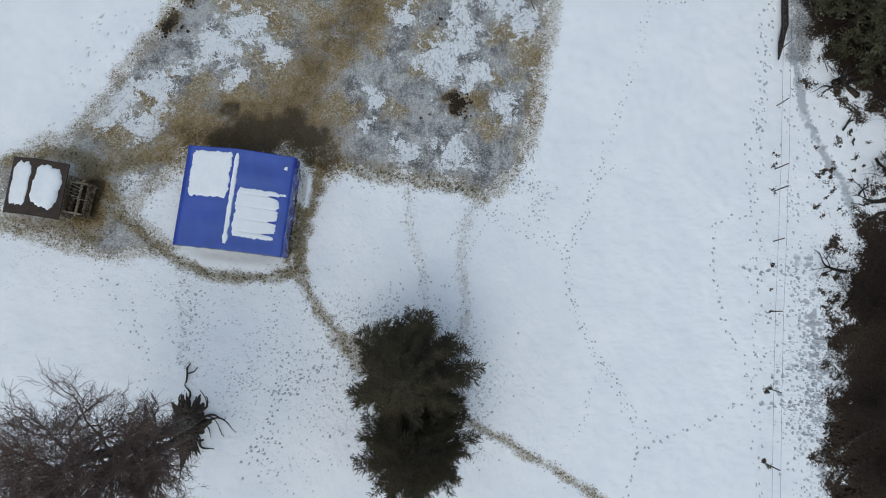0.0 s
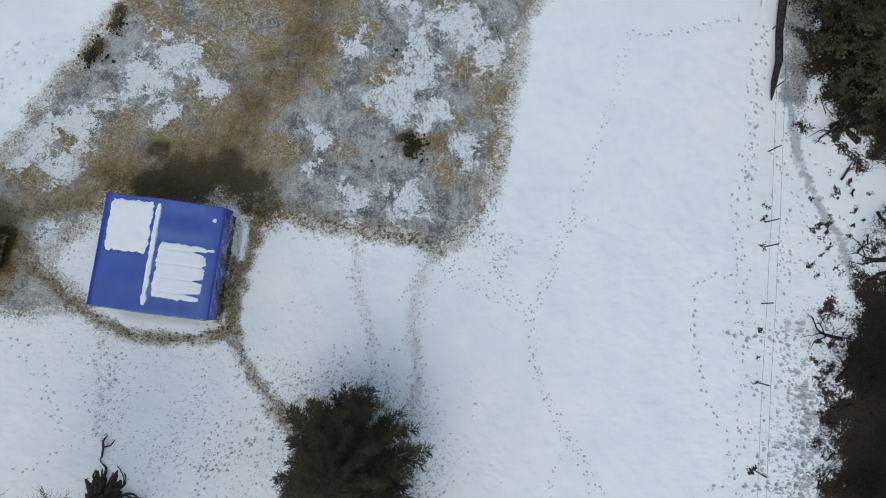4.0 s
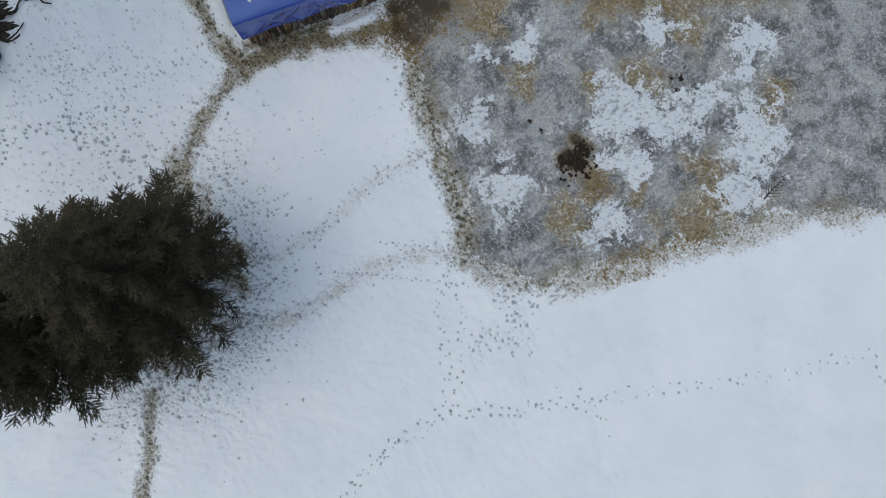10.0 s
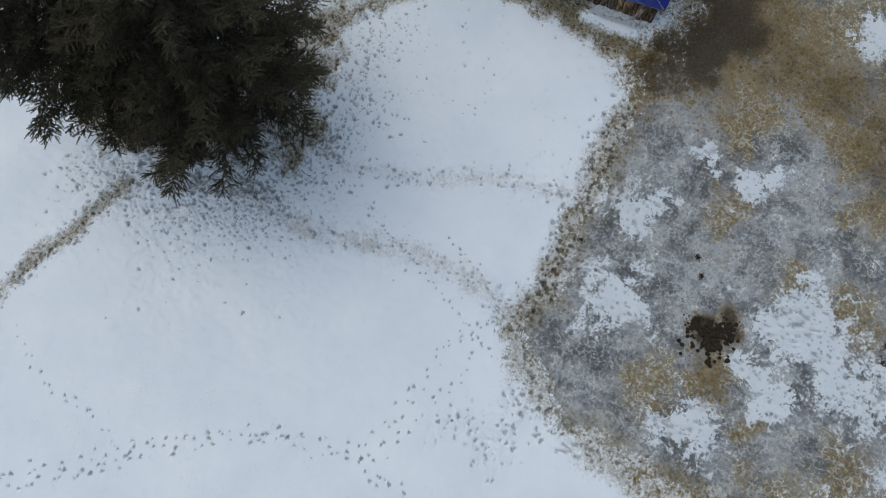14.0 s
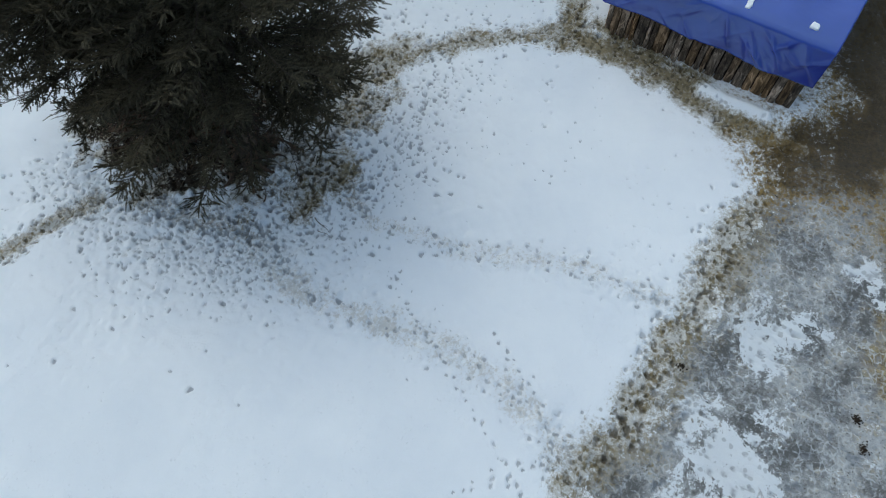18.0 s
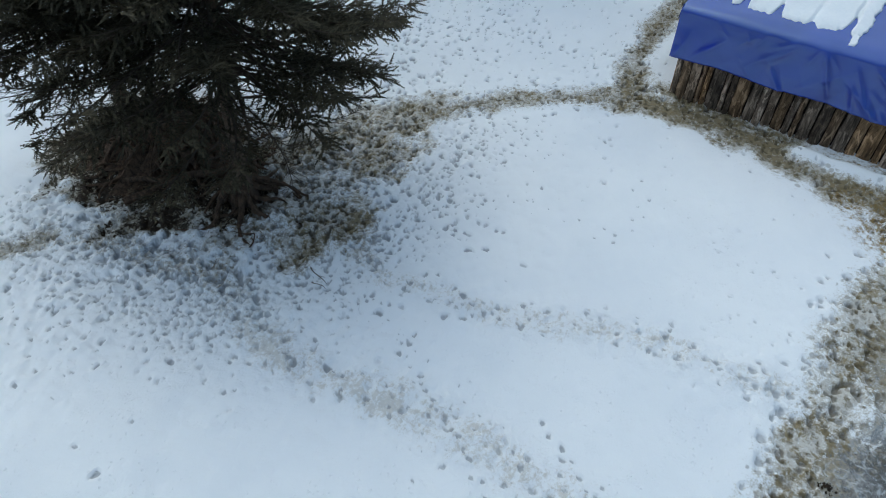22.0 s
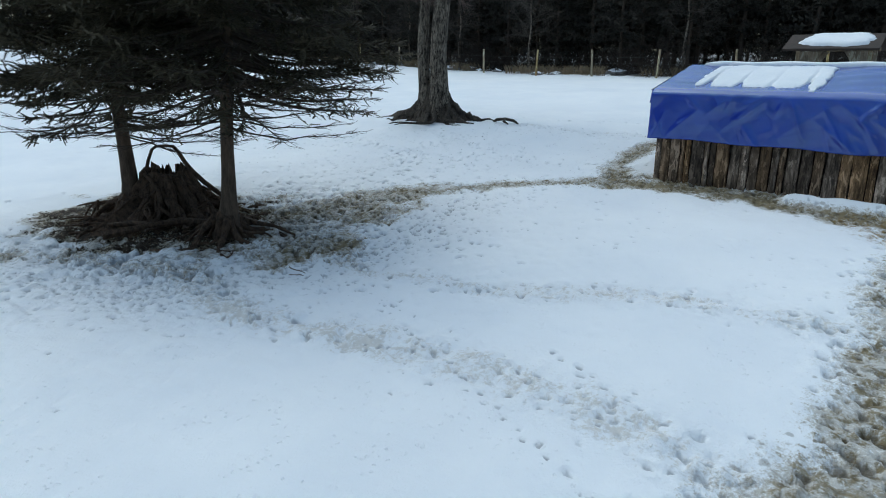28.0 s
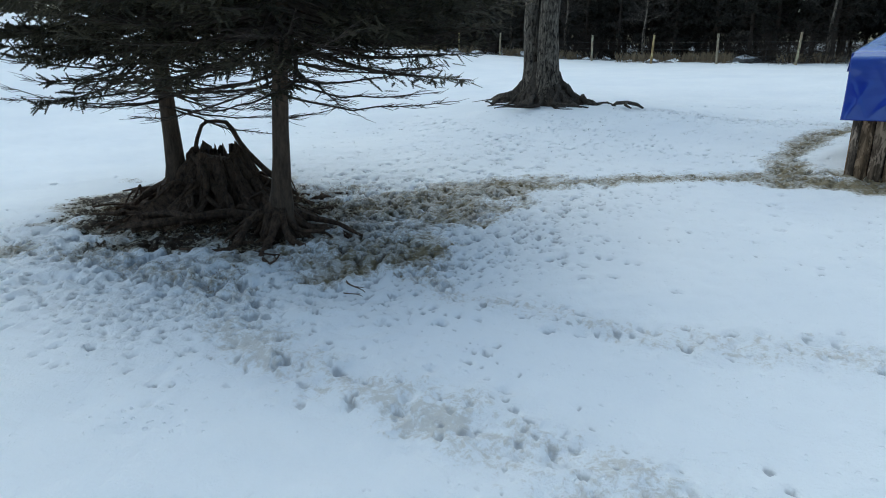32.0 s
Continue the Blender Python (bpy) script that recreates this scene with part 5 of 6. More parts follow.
def spruce(x, y, height, start, radius, seed, trunk_r, lean=(0, 0), roots=26, dead=52):
    z = ground_at(x, y)
    rng = np.random.default_rng(seed)
    root = thing("spruce", pose(x, y, z), "tall dark green spruce with bare lower branches and exposed roots", "spruce tree", "spruces by the stump")
    zs = np.linspace(-0.2, height, 24)
    tip = lambda q: (lean[0] * min(q, 3.5 + 0.2 * q), lean[1] * min(q, 3.5 + 0.2 * q))
    pts = [(tip(q)[0] + 0.02 * math.sin(1.3 * q + seed), tip(q)[1] + 0.02 * math.cos(1.1 * q), q) for q in zs]
    rad = [trunk_r * (1 - 0.93 * max(0, q) / height) + trunk_r * 1.7 * math.exp(-max(0, q + 0.1) / 0.32) for q in zs]
    b = Build()
    b.tube(pts, rad, 14, wob=0.08, rng=rng)
    part("trunk", b, M_SPRUCE_BARK, root, smooth=True)
    v, f, wood = spruce_crown(rng, height, start, radius, 27.0, 0.19, 0.98, wide=0.17, gap=0.74, whorl_size=9, blades=5)
    ob = new("crown", raw_mesh("crown", v, f, M_NEEDLE))
    ob.parent = root
    ob.location = (*tip(4.0), 0)
    limbs = part("limb_work", wood, M_TWIG, ob)
    limbs["kind"] = "stuff"
    b = Build()
    dead_branches(b, rng, max(0.9, start - 1.2), start + 0.9, dead, radius * 0.82)
    twigs = part("dead_twig_work", b, M_TWIG, root, "bare grey dead lower branches")
    twigs.location = (*tip(2.0), 0)
    twigs["kind"] = "stuff"
    for i in range(roots):
        b = Build()
        a = 2 * math.pi * i / roots + rng.uniform(-0.25, 0.25)
        root_run(b, rng, 0.08 * math.cos(a), 0.08 * math.sin(a), rng.uniform(0.3, 0.5), a, rng.uniform(0.6, 1.8), trunk_r * rng.uniform(0.25, 0.75), 0.50, wave=rng.uniform(0.2, 0.6), steps=16)
        part("root", b, M_ROOT, root)
    return root


spruce(-1.78, -6.38, 10.8, 3.0, 3.5, 41, 0.165, (0, 0))
spruce(-1.72, -3.26, 10.6, 3.0, 4.0, 42, 0.145, (-0.05, 0.085))


def limb(b, rng, p, d, length, r, depth, seglen=0.6, slot=0):
    """A limb that forks into ever finer twigs."""
    n = max(3, int(length / seglen))
    pts, q = [np.array(p)], np.array(d, dtype=float)
    for i in range(n):
        q = q + rng.normal(0, 0.16 if depth < 4 else 0.26, 3) + np.array((0, 0, 0.05 if depth < 3 else 0.02))
        q /= np.linalg.norm(q)
        pts.append(pts[-1] + q * length / n)
    b.tube(pts, np.linspace(r, r * (0.5 if depth < 5 else 0.3), n + 1), (9, 8, 6, 5, 4, 3, 3)[min(depth, 6)], slot, cap=False)
    if depth >= 6:
        return
    kids = (3, 4, 5, 6, 6, 4)[depth]
    for i in range(kids):
        k = 1.0 if i == 0 else rng.uniform(0.3, 0.95)
        j = min(int(k * n), n - 1)
        at = lerp(pts[j], pts[j + 1], k * n - j) if k < 1 else pts[-1]
        dd = q + rng.normal(0, 0.55 if i else 0.25, 3)
        dd /= np.linalg.norm(dd)
        limb(b, rng, at, dd, length * rng.uniform(0.52, 0.78), max(0.009, r * (0.52 if i else 0.6) * (1 if k == 1 else rng.uniform(0.6, 0.95))), depth + 1, seglen * 0.72, slot)


def bare_tree(x, y, seed):
    rng = np.random.default_rng(seed)
    z = ground_at(x, y)
    root = thing("maple_tree", pose(x, y, z), "large leafless tree with two grey trunks grown together and spreading roots", "tree")
    stems = (((0.04, 0.20, 0.0), 0.34, (-0.03, 0.012)), ((-0.02, -0.42, 0.0), 0.23, (-0.02, -0.014)))
    for (sx, sy, _), r, (lx, ly) in stems:
        b = Build()
        zs = np.concatenate((np.linspace(-0.3, 1.2, 9), np.linspace(1.6, 12.5, 15)))
        pts = [(sx + lx * q + 0.05 * math.sin(q), sy + ly * q + 0.05 * math.sin(1.4 * q + 1), q) for q in zs]
        rad = [r * (1 - 0.045 * max(q, 0)) + 0.38 * math.exp(-max(0, q + 0.1) / 0.45) for q in zs]
        b.tube(pts, rad, 22, wob=0.10, rng=rng)
        part("trunk", b, M_BARK, root, smooth=False)
        b = Build()
        for i in range(16):
            q = rng.uniform(4.2, 12.2) if i else 12.4
            a = rng.uniform(0, 6.28) if i % 3 else rng.uniform(-1.5, 0.2)
            low = q < 9
            d = np.array((math.cos(a) * 0.85, math.sin(a) * 0.85, (0.45 if low else 0.75) if i else 1.5))
            limb(b, rng, (sx + lx * q, sy + ly * q, q), d / np.linalg.norm(d), rng.uniform(3.0, 4.2) * (1.2 - 0.04 * q) * (0.70 if math.sin(a) > 0.2 else 0.86) * (0.6 if low and math.cos(a) > 0.2 else 1.0), r * (0.44 - 0.018 * q), 2 if i else 1)
        part("crown", b, M_MAPLE_TWIG, root, "leafless crown of fine brown twigs")
    # ribbed root mound, longer from north to south
    b = Build()
    n, rows, verts = 72, 14, []
    for j in range(rows):
        k = j / (rows - 1)
        for i in range(n):
            a = 2 * math.pi * i / n
            rib = 0.10 * math.sin(7 * a + 1.3 + 2 * k) + 0.10 * math.sin(3 * a + 0.5) + rng.normal(0, 0.03) + 0.07 * math.sin(13 * a + 3 * k) + 0.05 * math.sin(23 * a - 2 * k) + 0.05 * math.sin(37 * a)
            q = (0.24 + 0.86 * math.exp(-2.5 * k)) * (1 + rib * (1.5 - k))
            verts.append((0.98 * q * math.cos(a) - 0.1, 2.0 * q * math.sin(a) * (1 - 0.35 * k), -0.2 + 1.45 * k + rng.normal(0, 0.03)))
    b.add(verts, [(j * n + i, j * n + (i + 1) % n, (j + 1) * n + (i + 1) % n, (j + 1) * n + i) for j in range(rows - 1) for i in range(n)])
    part("root_mound", b, M_MAPLE_ROOT, root, "dark gnarled root mound", True)
    for i in range(30):
        b = Build()
        a = 2 * math.pi * i / 30 + rng.uniform(-0.15, 0.15)
        root_run(b, rng, 0.35 * math.cos(a), 0.85 * math.sin(a), rng.uniform(0.2, 0.5), a, rng.uniform(0.7, 1.7), rng.uniform(0.05, 0.13), 0.52, wave=0.6)
        part("root", b, M_MAPLE_ROOT, root, smooth=True)
    for x0, y0, a, length in ((0.7, 0.15, 0.1, 1.9), (0.7, 0.4, 0.35, 1.3), (0.6, -0.8, -0.8, 0.9), (-0.1, 1.4, 1.5, 1.1)):
        b = Build()
        root_run(b, rng, x0, y0, 0.16, a, length, 0.09, 0.16, wave=0.35)
        part("root", b, M_MAPLE_ROOT, root, smooth=True)
    b = Build()
    b.tube([(-0.3, 2.35, -0.03), (-0.25, 2.5, 0.06), (-0.2, 2.85, 0.10), (-0.25, 3.15, 0.05), (-0.1, 3.4, -0.03)], [0.04, 0.05, 0.055, 0.05, 0.03], 8, wob=0.2, rng=rng)
    b.tube([(-0.2, 2.85, 0.09), (0.15, 2.95, 0.05), (0.3, 3.2, -0.02)], [0.045, 0.04, 0.025], 8, wob=0.2, rng=rng)
    part("arched_root", b, M_MAPLE_ROOT, root, "dark arched root rising from the snow", True)


bare_tree(-14.2, -5.95, 9)


# ---- old stump with its roots ----
def stump():
    x, y = -2.4, -5.95
    rng = np.random.default_rng(77)
    g = ground_at(x, y)
    root = thing("tree_stump", pose(x, y, g), "old weathered stump with a splintered top and tangled roots", "stump")
    b = Build()
    n, rows = 96, 22
    verts = []
    for j in range(rows):
        k = j / (rows - 1)
        for i in range(n):
            a = 2 * math.pi * i / n
            jag = 0.10 * math.sin(3 * a + 1) + 0.09 * math.sin(7 * a) * math.sin(2 * a) + 0.06 * math.sin(17 * a) + 0.05 * math.sin(29 * a)
            z = -0.15 + k * (1.08 + jag)
            rib = 0.10 * math.sin(5 * a + 3 * k) + 0.06 * math.sin(9 * a - 4 * k + 1) + 0.05 * math.sin(14 * a + 5 * k) + 0.05 * math.sin(19 * a + 3 * k) + 0.035 * math.sin(31 * a - 2 * k) + 0.03 * math.sin(8 * k + 6 * a) * math.sin(13 * a)
            r = 0.24 + 1.30 * math.exp(-2.35 * k) + rib * (0.6 + 0.9 * (1 - k)) + 0.10 * noise.noise(Vector((4 * math.cos(a), 4 * math.sin(a), 5 * k)))
            # the mound runs on under the trunk beside it
            stretch = 1 + 0.28 * (1 - k) * max(0.0, math.cos(a + 0.55)) ** 2
            verts.append((r * stretch * math.cos(a), 1.05 * r * stretch * math.sin(a), z))
    for i in range(n):
        a = 2 * math.pi * i / n
        verts.append((0.22 * math.cos(a), 0.22 * math.sin(a), 0.62))
    verts.append((0, 0, 0.5))
    faces = [(j * n + i, j * n + (i + 1) % n, (j + 1) * n + (i + 1) % n, (j + 1) * n + i) for j in range(rows) for i in range(n)]
    faces += [(rows * n + i, rows * n + (i + 1) % n, (rows + 1) * n) for i in range(n)]
    b.add(verts, faces)
    part("stump_body", b, M_ROOT, root)
    # roots that hug the mound and run out over the ground
    for i in range(36):
        b = Build()
        a = 2 * math.pi * i / 36 + rng.uniform(-0.15, 0.15)
        length, twist, stout = rng.uniform(0.9, 2.1), rng.uniform(-0.8, 0.8), rng.uniform(0.04, 0.13)
        top = rng.uniform(0.55, 0.95)
        pts, rad = [], []
        for q in np.linspace(0, 1, 14):
            d = 0.28 + length * q
            ang = a + twist * q + 0.14 * math.sin(6 * q + i)
            hug = -0.15 + 1.08 * max(0.0, min(1.0, math.log(max(0.03, (min(d, 1.50) - 0.24) / 1.30)) / -2.35))
            z = min(top, hug + 0.08 + 0.06 * math.sin(9 * q + 2 * i)) if d < 1.4 else 0.03 + 0.04 * math.sin(8 * q + i)
            pts.append((d * math.cos(ang), 1.05 * d * math.sin(ang), z))
            rad.append(lerp(stout * rng.uniform(0.75, 1.25), 0.015, q ** 1.1))
        b.tube(pts, rad, 9, wob=0.6, rng=rng)
        part("root", b, M_ROOT, root)
    # loose tangle of broken roots
    for i in range(34):
        b = Build()
        a, d, turn = rng.uniform(0, 6.28), rng.uniform(0.7, 1.7), rng.uniform(0, 6.28)
        ln, rise = rng.uniform(0.4, 1.0), rng.uniform(0.05, 0.35)
        x0, y0, z0 = d * math.cos(a), d * math.sin(a), max(0.0, 0.62 - 0.42 * d)
        pts = [(x0 + ln * (k - 0.5) * math.cos(turn + k), y0 + ln * (k - 0.5) * math.sin(turn + k), z0 - 0.05 + rise * math.sin(math.pi * k) + 0.04 * math.sin(9 * k + i)) for k in np.linspace(0, 1, 8)]
        b.tube(pts, np.array((0.03, 0.045, 0.05, 0.055, 0.05, 0.045, 0.035, 0.02)) * rng.uniform(0.2, 0.8), 7, wob=0.6, rng=rng)
        part("root", b, M_ROOT, root)
    # forked root on the open side
    right, out = np.array((-0.57, 0.82, 0)), np.array((0.82, 0.57, 0))
    at = lambda s, d, z: tuple(right * s + out * d + np.array((0, 0, z)))
    b = Build()
    b.tube([at(-0.30, 0.35, 0.92), at(-0.12, 0.50, 0.80), at(0.06, 0.66, 0.62), at(0.12, 0.82, 0.40), at(0.14, 0.95, 0.26)], [0.05, 0.06, 0.065, 0.06, 0.055], 8, wob=0.15, rng=rng)
    b.tube([at(0.14, 0.95, 0.26), at(0.05, 1.08, 0.12), at(-0.02, 1.22, 0.0)], [0.05, 0.045, 0.035], 8, wob=0.15, rng=rng)
    b.tube([at(0.13, 0.93, 0.27), at(0.28, 1.02, 0.20), at(0.42, 1.06, 0.10), at(0.55, 1.12, 0.02)], [0.05, 0.045, 0.04, 0.03], 8, wob=0.15, rng=rng)
    part("forked_root", b, M_ROOT, root, "pale forked root on the stump", True)
    b = Build()
    pts = [at(-0.36, 0.10, 0.95), at(-0.30, 0.08, 1.18), at(-0.20, 0.05, 1.42), at(-0.10, 0.05, 1.49), at(0.10, 0.03, 1.50), at(0.26, 0.02, 1.48), at(0.36, 0.02, 1.36), at(0.48, 0.02, 1.12), at(0.62, 0.02, 0.92), at(0.85, 0.0, 0.66), at(1.15, 0.0, 0.40), at(1.55, 0.05, 0.12)]
    b.tube(pts, [0.04, 0.036, 0.036, 0.036, 0.036, 0.04, 0.042, 0.045, 0.05, 0.055, 0.05, 0.03], 8, wob=0.2, rng=rng)
    part("arched_root", b, M_ROOT, root, "arched root looping over the stump", True)
    # long root lying on the ground towards the next trunk
    for pts, r in (([at(-0.75, 1.45, 0.05), at(-0.3, 1.5, 0.10), at(0.2, 1.62, 0.06), at(0.7, 1.42, 0.09), at(1.2, 1.38, 0.05), at(1.7, 1.1, 0.10)], 0.10),
                   ([at(0.3, 1.5, 0.12), at(0.0, 1.75, 0.06), at(-0.25, 1.95, 0.03), at(-0.6, 2.15, 0.0)], 0.085)):
        b = Build()
        b.tube(pts, np.linspace(r * 0.5, r, len(pts)), 9, wob=0.6, rng=rng)
        part("root", b, M_ROOT, root)


stump()


def root_chunk(x, y, turn, size, seed):
    rng = np.random.default_rng(seed)
    b = Build()
    b.tube([(size * (k - 0.5), 0.12 * size * math.sin(5 * k + seed), 0.05 + 0.10 * size * math.sin(3 * k)) for k in np.linspace(0, 1, 8)], np.array((0.015, 0.04, 0.05, 0.045, 0.055, 0.05, 0.03, 0.015)) * size / 0.6, 8, wob=0.3, rng=rng)
    b.tube([(0, 0, 0.06), (0.1 * size, 0.2 * size, 0.10), (0.2 * size, 0.4 * size, 0.03)], [0.06, 0.04, 0.02], 6, wob=0.3, rng=rng)
    solid("root_chunk", b, M_ROOT, "broken dark root lying on the trampled litter", "root", "broken roots by the stump", m=pose(x, y, ground_at(x, y) - 0.02, 0, 0, turn), smooth=True)


for k, (x, y, turn, size) in enumerate(((-2.6, -3.6, 80, 0.5), (-3.4, -4.2, 150, 0.4))):
    root_chunk(x, y, turn, size, 90 + k)


# ---- fences ----
def fence_post(name, x, y, height, r, lean, mt, label, group):
    b = Build()
    z = ground_at(x, y)
    rng = np.random.default_rng(int(abs(x * 31 + y * 17)))
    zs = np.linspace(-0.2, height, 6)
    b.tube([(lean[0] * q, lean[1] * q, q) for q in zs], [r * (1 - 0.03 * i) for i in range(6)], 9, wob=0.1, rng=rng)
    return solid(name, b, mt, label, "fence post", group, m=pose(x, y, z), smooth=False)


rng = np.random.default_rng(5)
WEST_Y = [-34.0, -28.8, -23.6, -18.9, -13.7, -9.0, -4.0, 1.2, 6.4, 11.6, 17.0]
WEST_X = [-46.2, -45.4, -44.5, -43.6, -42.6, -42.2, -41.3, -41.0, -40.6, -40.4, -40.0]
for x, y in zip(WEST_X, WEST_Y):
    fence_post("fence_post", x, y, 1.95, 0.085, (rng.normal(0, 0.03), rng.normal(0, 0.03)), M_POST, "rough yellowish wooden post standing in the snow", "posts of the far fence")
b = Build()
for h in (0.5, 0.95, 1.4):
    b.tube([(x, y, ground_at(x, y) + h) for x, y in zip(WEST_X, WEST_Y)], [0.006] * len(WEST_X), 3, cap=False)
solid("fence_wire", b, M_WIRE, "thin grey wire strung between the far posts", "wire")

for x, y in ((-12.4, -59.8), (-16.6, -60.0), (-21.0, -60.3), (-25.4, -60.6), (-8.0, -59.5)):
    fence_post("fence_post", x, y, 1.9, 0.085, (rng.normal(0, 0.04), rng.normal(0, 0.04)), M_POST, "rough yellowish wooden post standing in the snow", "posts of the far fence")

EAST = [(20.1, 19.5), (19.9, 16.0), (19.63, 12.6), (19.35, 8.75), (19.2, 7.4), (18.95, 4.4), (18.55, 0.3), (18.2, -4.1), (17.9, -8.3), (17.6, -12.5)]
for x, y in EAST:
    fence_post("fence_post", x, y, 1.45, 0.035, (rng.normal(0, 0.03), rng.normal(0, 0.02)), M_TWIG, "thin dark wooden post standing in the snow", "posts of the paddock fence")
for h in (0.5, 1.4):
    b = Build()
    b.tube([(x + 0.05, y, ground_at(x, y) + h) for x, y in EAST], [0.007] * len(EAST), 4, cap=False)
    solid("fence_wire", b, M_WIRE, "thin dark wire of the paddock fence", "wire", "wires of the paddock fence")


# ---- woods beyond the fences ----
def far_fir(seed, height, start, radius, mt, density=2.0, sprig_len=1.0):
    rng = np.random.default_rng(seed)
    v, f, wood = spruce_crown(rng, height, start, radius, density, sprig_len, 0.8, 3, 3, 0.3, 2.6)
    b = Build()
    b.tube([(0.05 * math.sin(q), 0.05 * math.cos(1.3 * q), q) for q in np.linspace(-0.3, height, 9)], np.linspace(0.20, 0.03, 9), 6, cap=False)
    dead_branches(b, rng, 0.8, start + 0.6, 9, radius * 0.6)
    return raw_mesh("crown", v, f, mt), b.mesh("trunk", [M_TWIG], False), wood.mesh("branches", [M_TWIG], False)


def plant(meshes, x, y, scale, turn, name, label, category, group):
    root = thing(name, pose(x, y, ground_at(x, y), 0, 0, turn) @ Matrix.Scale(scale, 4), label, category, group)
    for part_name, me in zip(("crown", "trunk", "limb_work"), meshes):
        ob = new(part_name, me)
        ob.parent = root
        if part_name == "crown":
            crown = ob
        if part_name == "limb_work":
            ob.parent = crown
            ob["kind"] = "stuff"
    return root


rng = np.random.default_rng(8)
FIRS = [far_fir(s, 13, st, rad, M_NEEDLE_FAR) for s, st, rad in ((61, 2.0, 2.9), (62, 2.6, 2.6), (63, 1.4, 3.1), (64, 3.2, 2.8))]
FIRS_LOW = [far_fir(s, 13, st, rad, M_NEEDLE_FAR) for s, st, rad in ((65, 0.5, 3.0), (66, 0.8, 3.4))]
for row in range(7):
    for i in range(44 - row):
        y = -105 + i * 3.0 + rng.uniform(-1.1, 1.1)
        x = -48.5 - row * 3.2 - 0.16 * max(0, -18.9 - y) + rng.uniform(-1.3, 1.3) + (rng.uniform(0, 1.5) if row == 0 else 0)
        plant(FIRS[rng.integers(4)], x, y, rng.uniform(0.66, 1.0), rng.uniform(0, 360), "fir_tree", "dark conifer at the edge of the wood behind the fence", "conifer", "wood behind the paddock")
for i in range(76):
    y = -63.5 - rng.uniform(0, 8)
    x = -56 + i * 0.7 + rng.uniform(-0.6, 0.6)
    plant(FIRS_LOW[rng.integers(2)], x, y, rng.uniform(0.30, 0.38) + 0.012 * max(0, -19 - x), rng.uniform(0, 360), "fir_tree", "dark conifer at the edge of the wood behind the fence", "conifer", "wood behind the paddock")


# undergrowth along the far fence: withered grass, stones under snow
def grass(name, spots, label, mt, height, seed):
    rng = np.random.default_rng(seed)
    b = Build()
    for x, y in spots:
        z = ground_at(x, y) - 0.05
        for k in range(9):
            a, h = rng.uniform(0, 6.28), height * rng.uniform(0.5, 1.2)
            px, py = x + rng.normal(0, 0.12), y + rng.normal(0, 0.12)
            dx, dy = 0.35 * h * math.cos(a), 0.35 * h * math.sin(a)
            w = 0.012
            b.add([(px - w * math.sin(a), py + w * math.cos(a), z), (px + w * math.sin(a), py - w * math.cos(a), z), (px + dx * 0.4, py + dy * 0.4, z + h * 0.7), (px + dx, py + dy, z + h)], [(0, 1, 2), (1, 3, 2)])
    return solid(name, b, mt, label, "grass", kind="stuff")


def rim_x(y):
    return float(np.interp(y, (-40, -18.9, -4, 20), (-46.5, -43.8, -41.5, -40.5)))


rng = np.random.default_rng(17)
spots = []
for i in range(760):
    y = rng.uniform(-42, 14)
    if math.sin(1.1 * y) + math.sin(0.47 * y + 1) < rng.uniform(-1.2, 0.8):
        continue
    spots.append((rim_x(y) - abs(rng.normal(0.6, 1.6)) - 0.4, y))
grass("withered_grass", spots, "withered brown grass along the far fence", M_DEAD, 0.7, 18)


def boulder(x, y, r, seed):
    rng = np.random.default_rng(seed)
    root = thing("boulder", pose(x, y, ground_at(x, y) - 0.1, 0, 0, rng.uniform(0, 360)), "grey boulder capped with snow at the wood edge", "rock", "rocks behind the fence")
    for name, mt, k, lift in (("stone", M_STONE, 1.0, 0.0), ("snow_cap", M_SNOW, 0.86, 0.10 * r)):
        b = Build()
        n, m = 12, 7
        ph = np.random.default_rng(seed).uniform(0, 6, 4)
        verts = []
        for j in range(m):
            t = math.pi * j / (m - 1) * (0.62 if name == "snow_cap" else 1.0)
            for i in range(n):
                a = 2 * math.pi * i / n
                q = r * k * (1 + 0.18 * math.sin(2 * a + ph[0]) + 0.10 * math.sin(3 * a + 2 * t + ph[1]) + 0.08 * math.sin(5 * a + ph[2]))
                verts.append((q * 1.2 * math.sin(t) * math.cos(a), q * math.sin(t) * math.sin(a), q * (0.42 + 0.12 * math.sin(3 * a + ph[3])) * math.cos(t) + 0.2 * r + lift))
        b.add(verts, [(j * n + i, (j + 1) * n + i, (j + 1) * n + (i + 1) % n, j * n + (i + 1) % n) for j in range(m - 1) for i in range(n)])
        part(name, b, mt, root, smooth=True)


for i in range(80):
    y = rng.uniform(-44, 16)
    boulder(rim_x(y) - rng.uniform(0.4, 4.5), y, rng.uniform(0.25, 0.8), 700 + i)


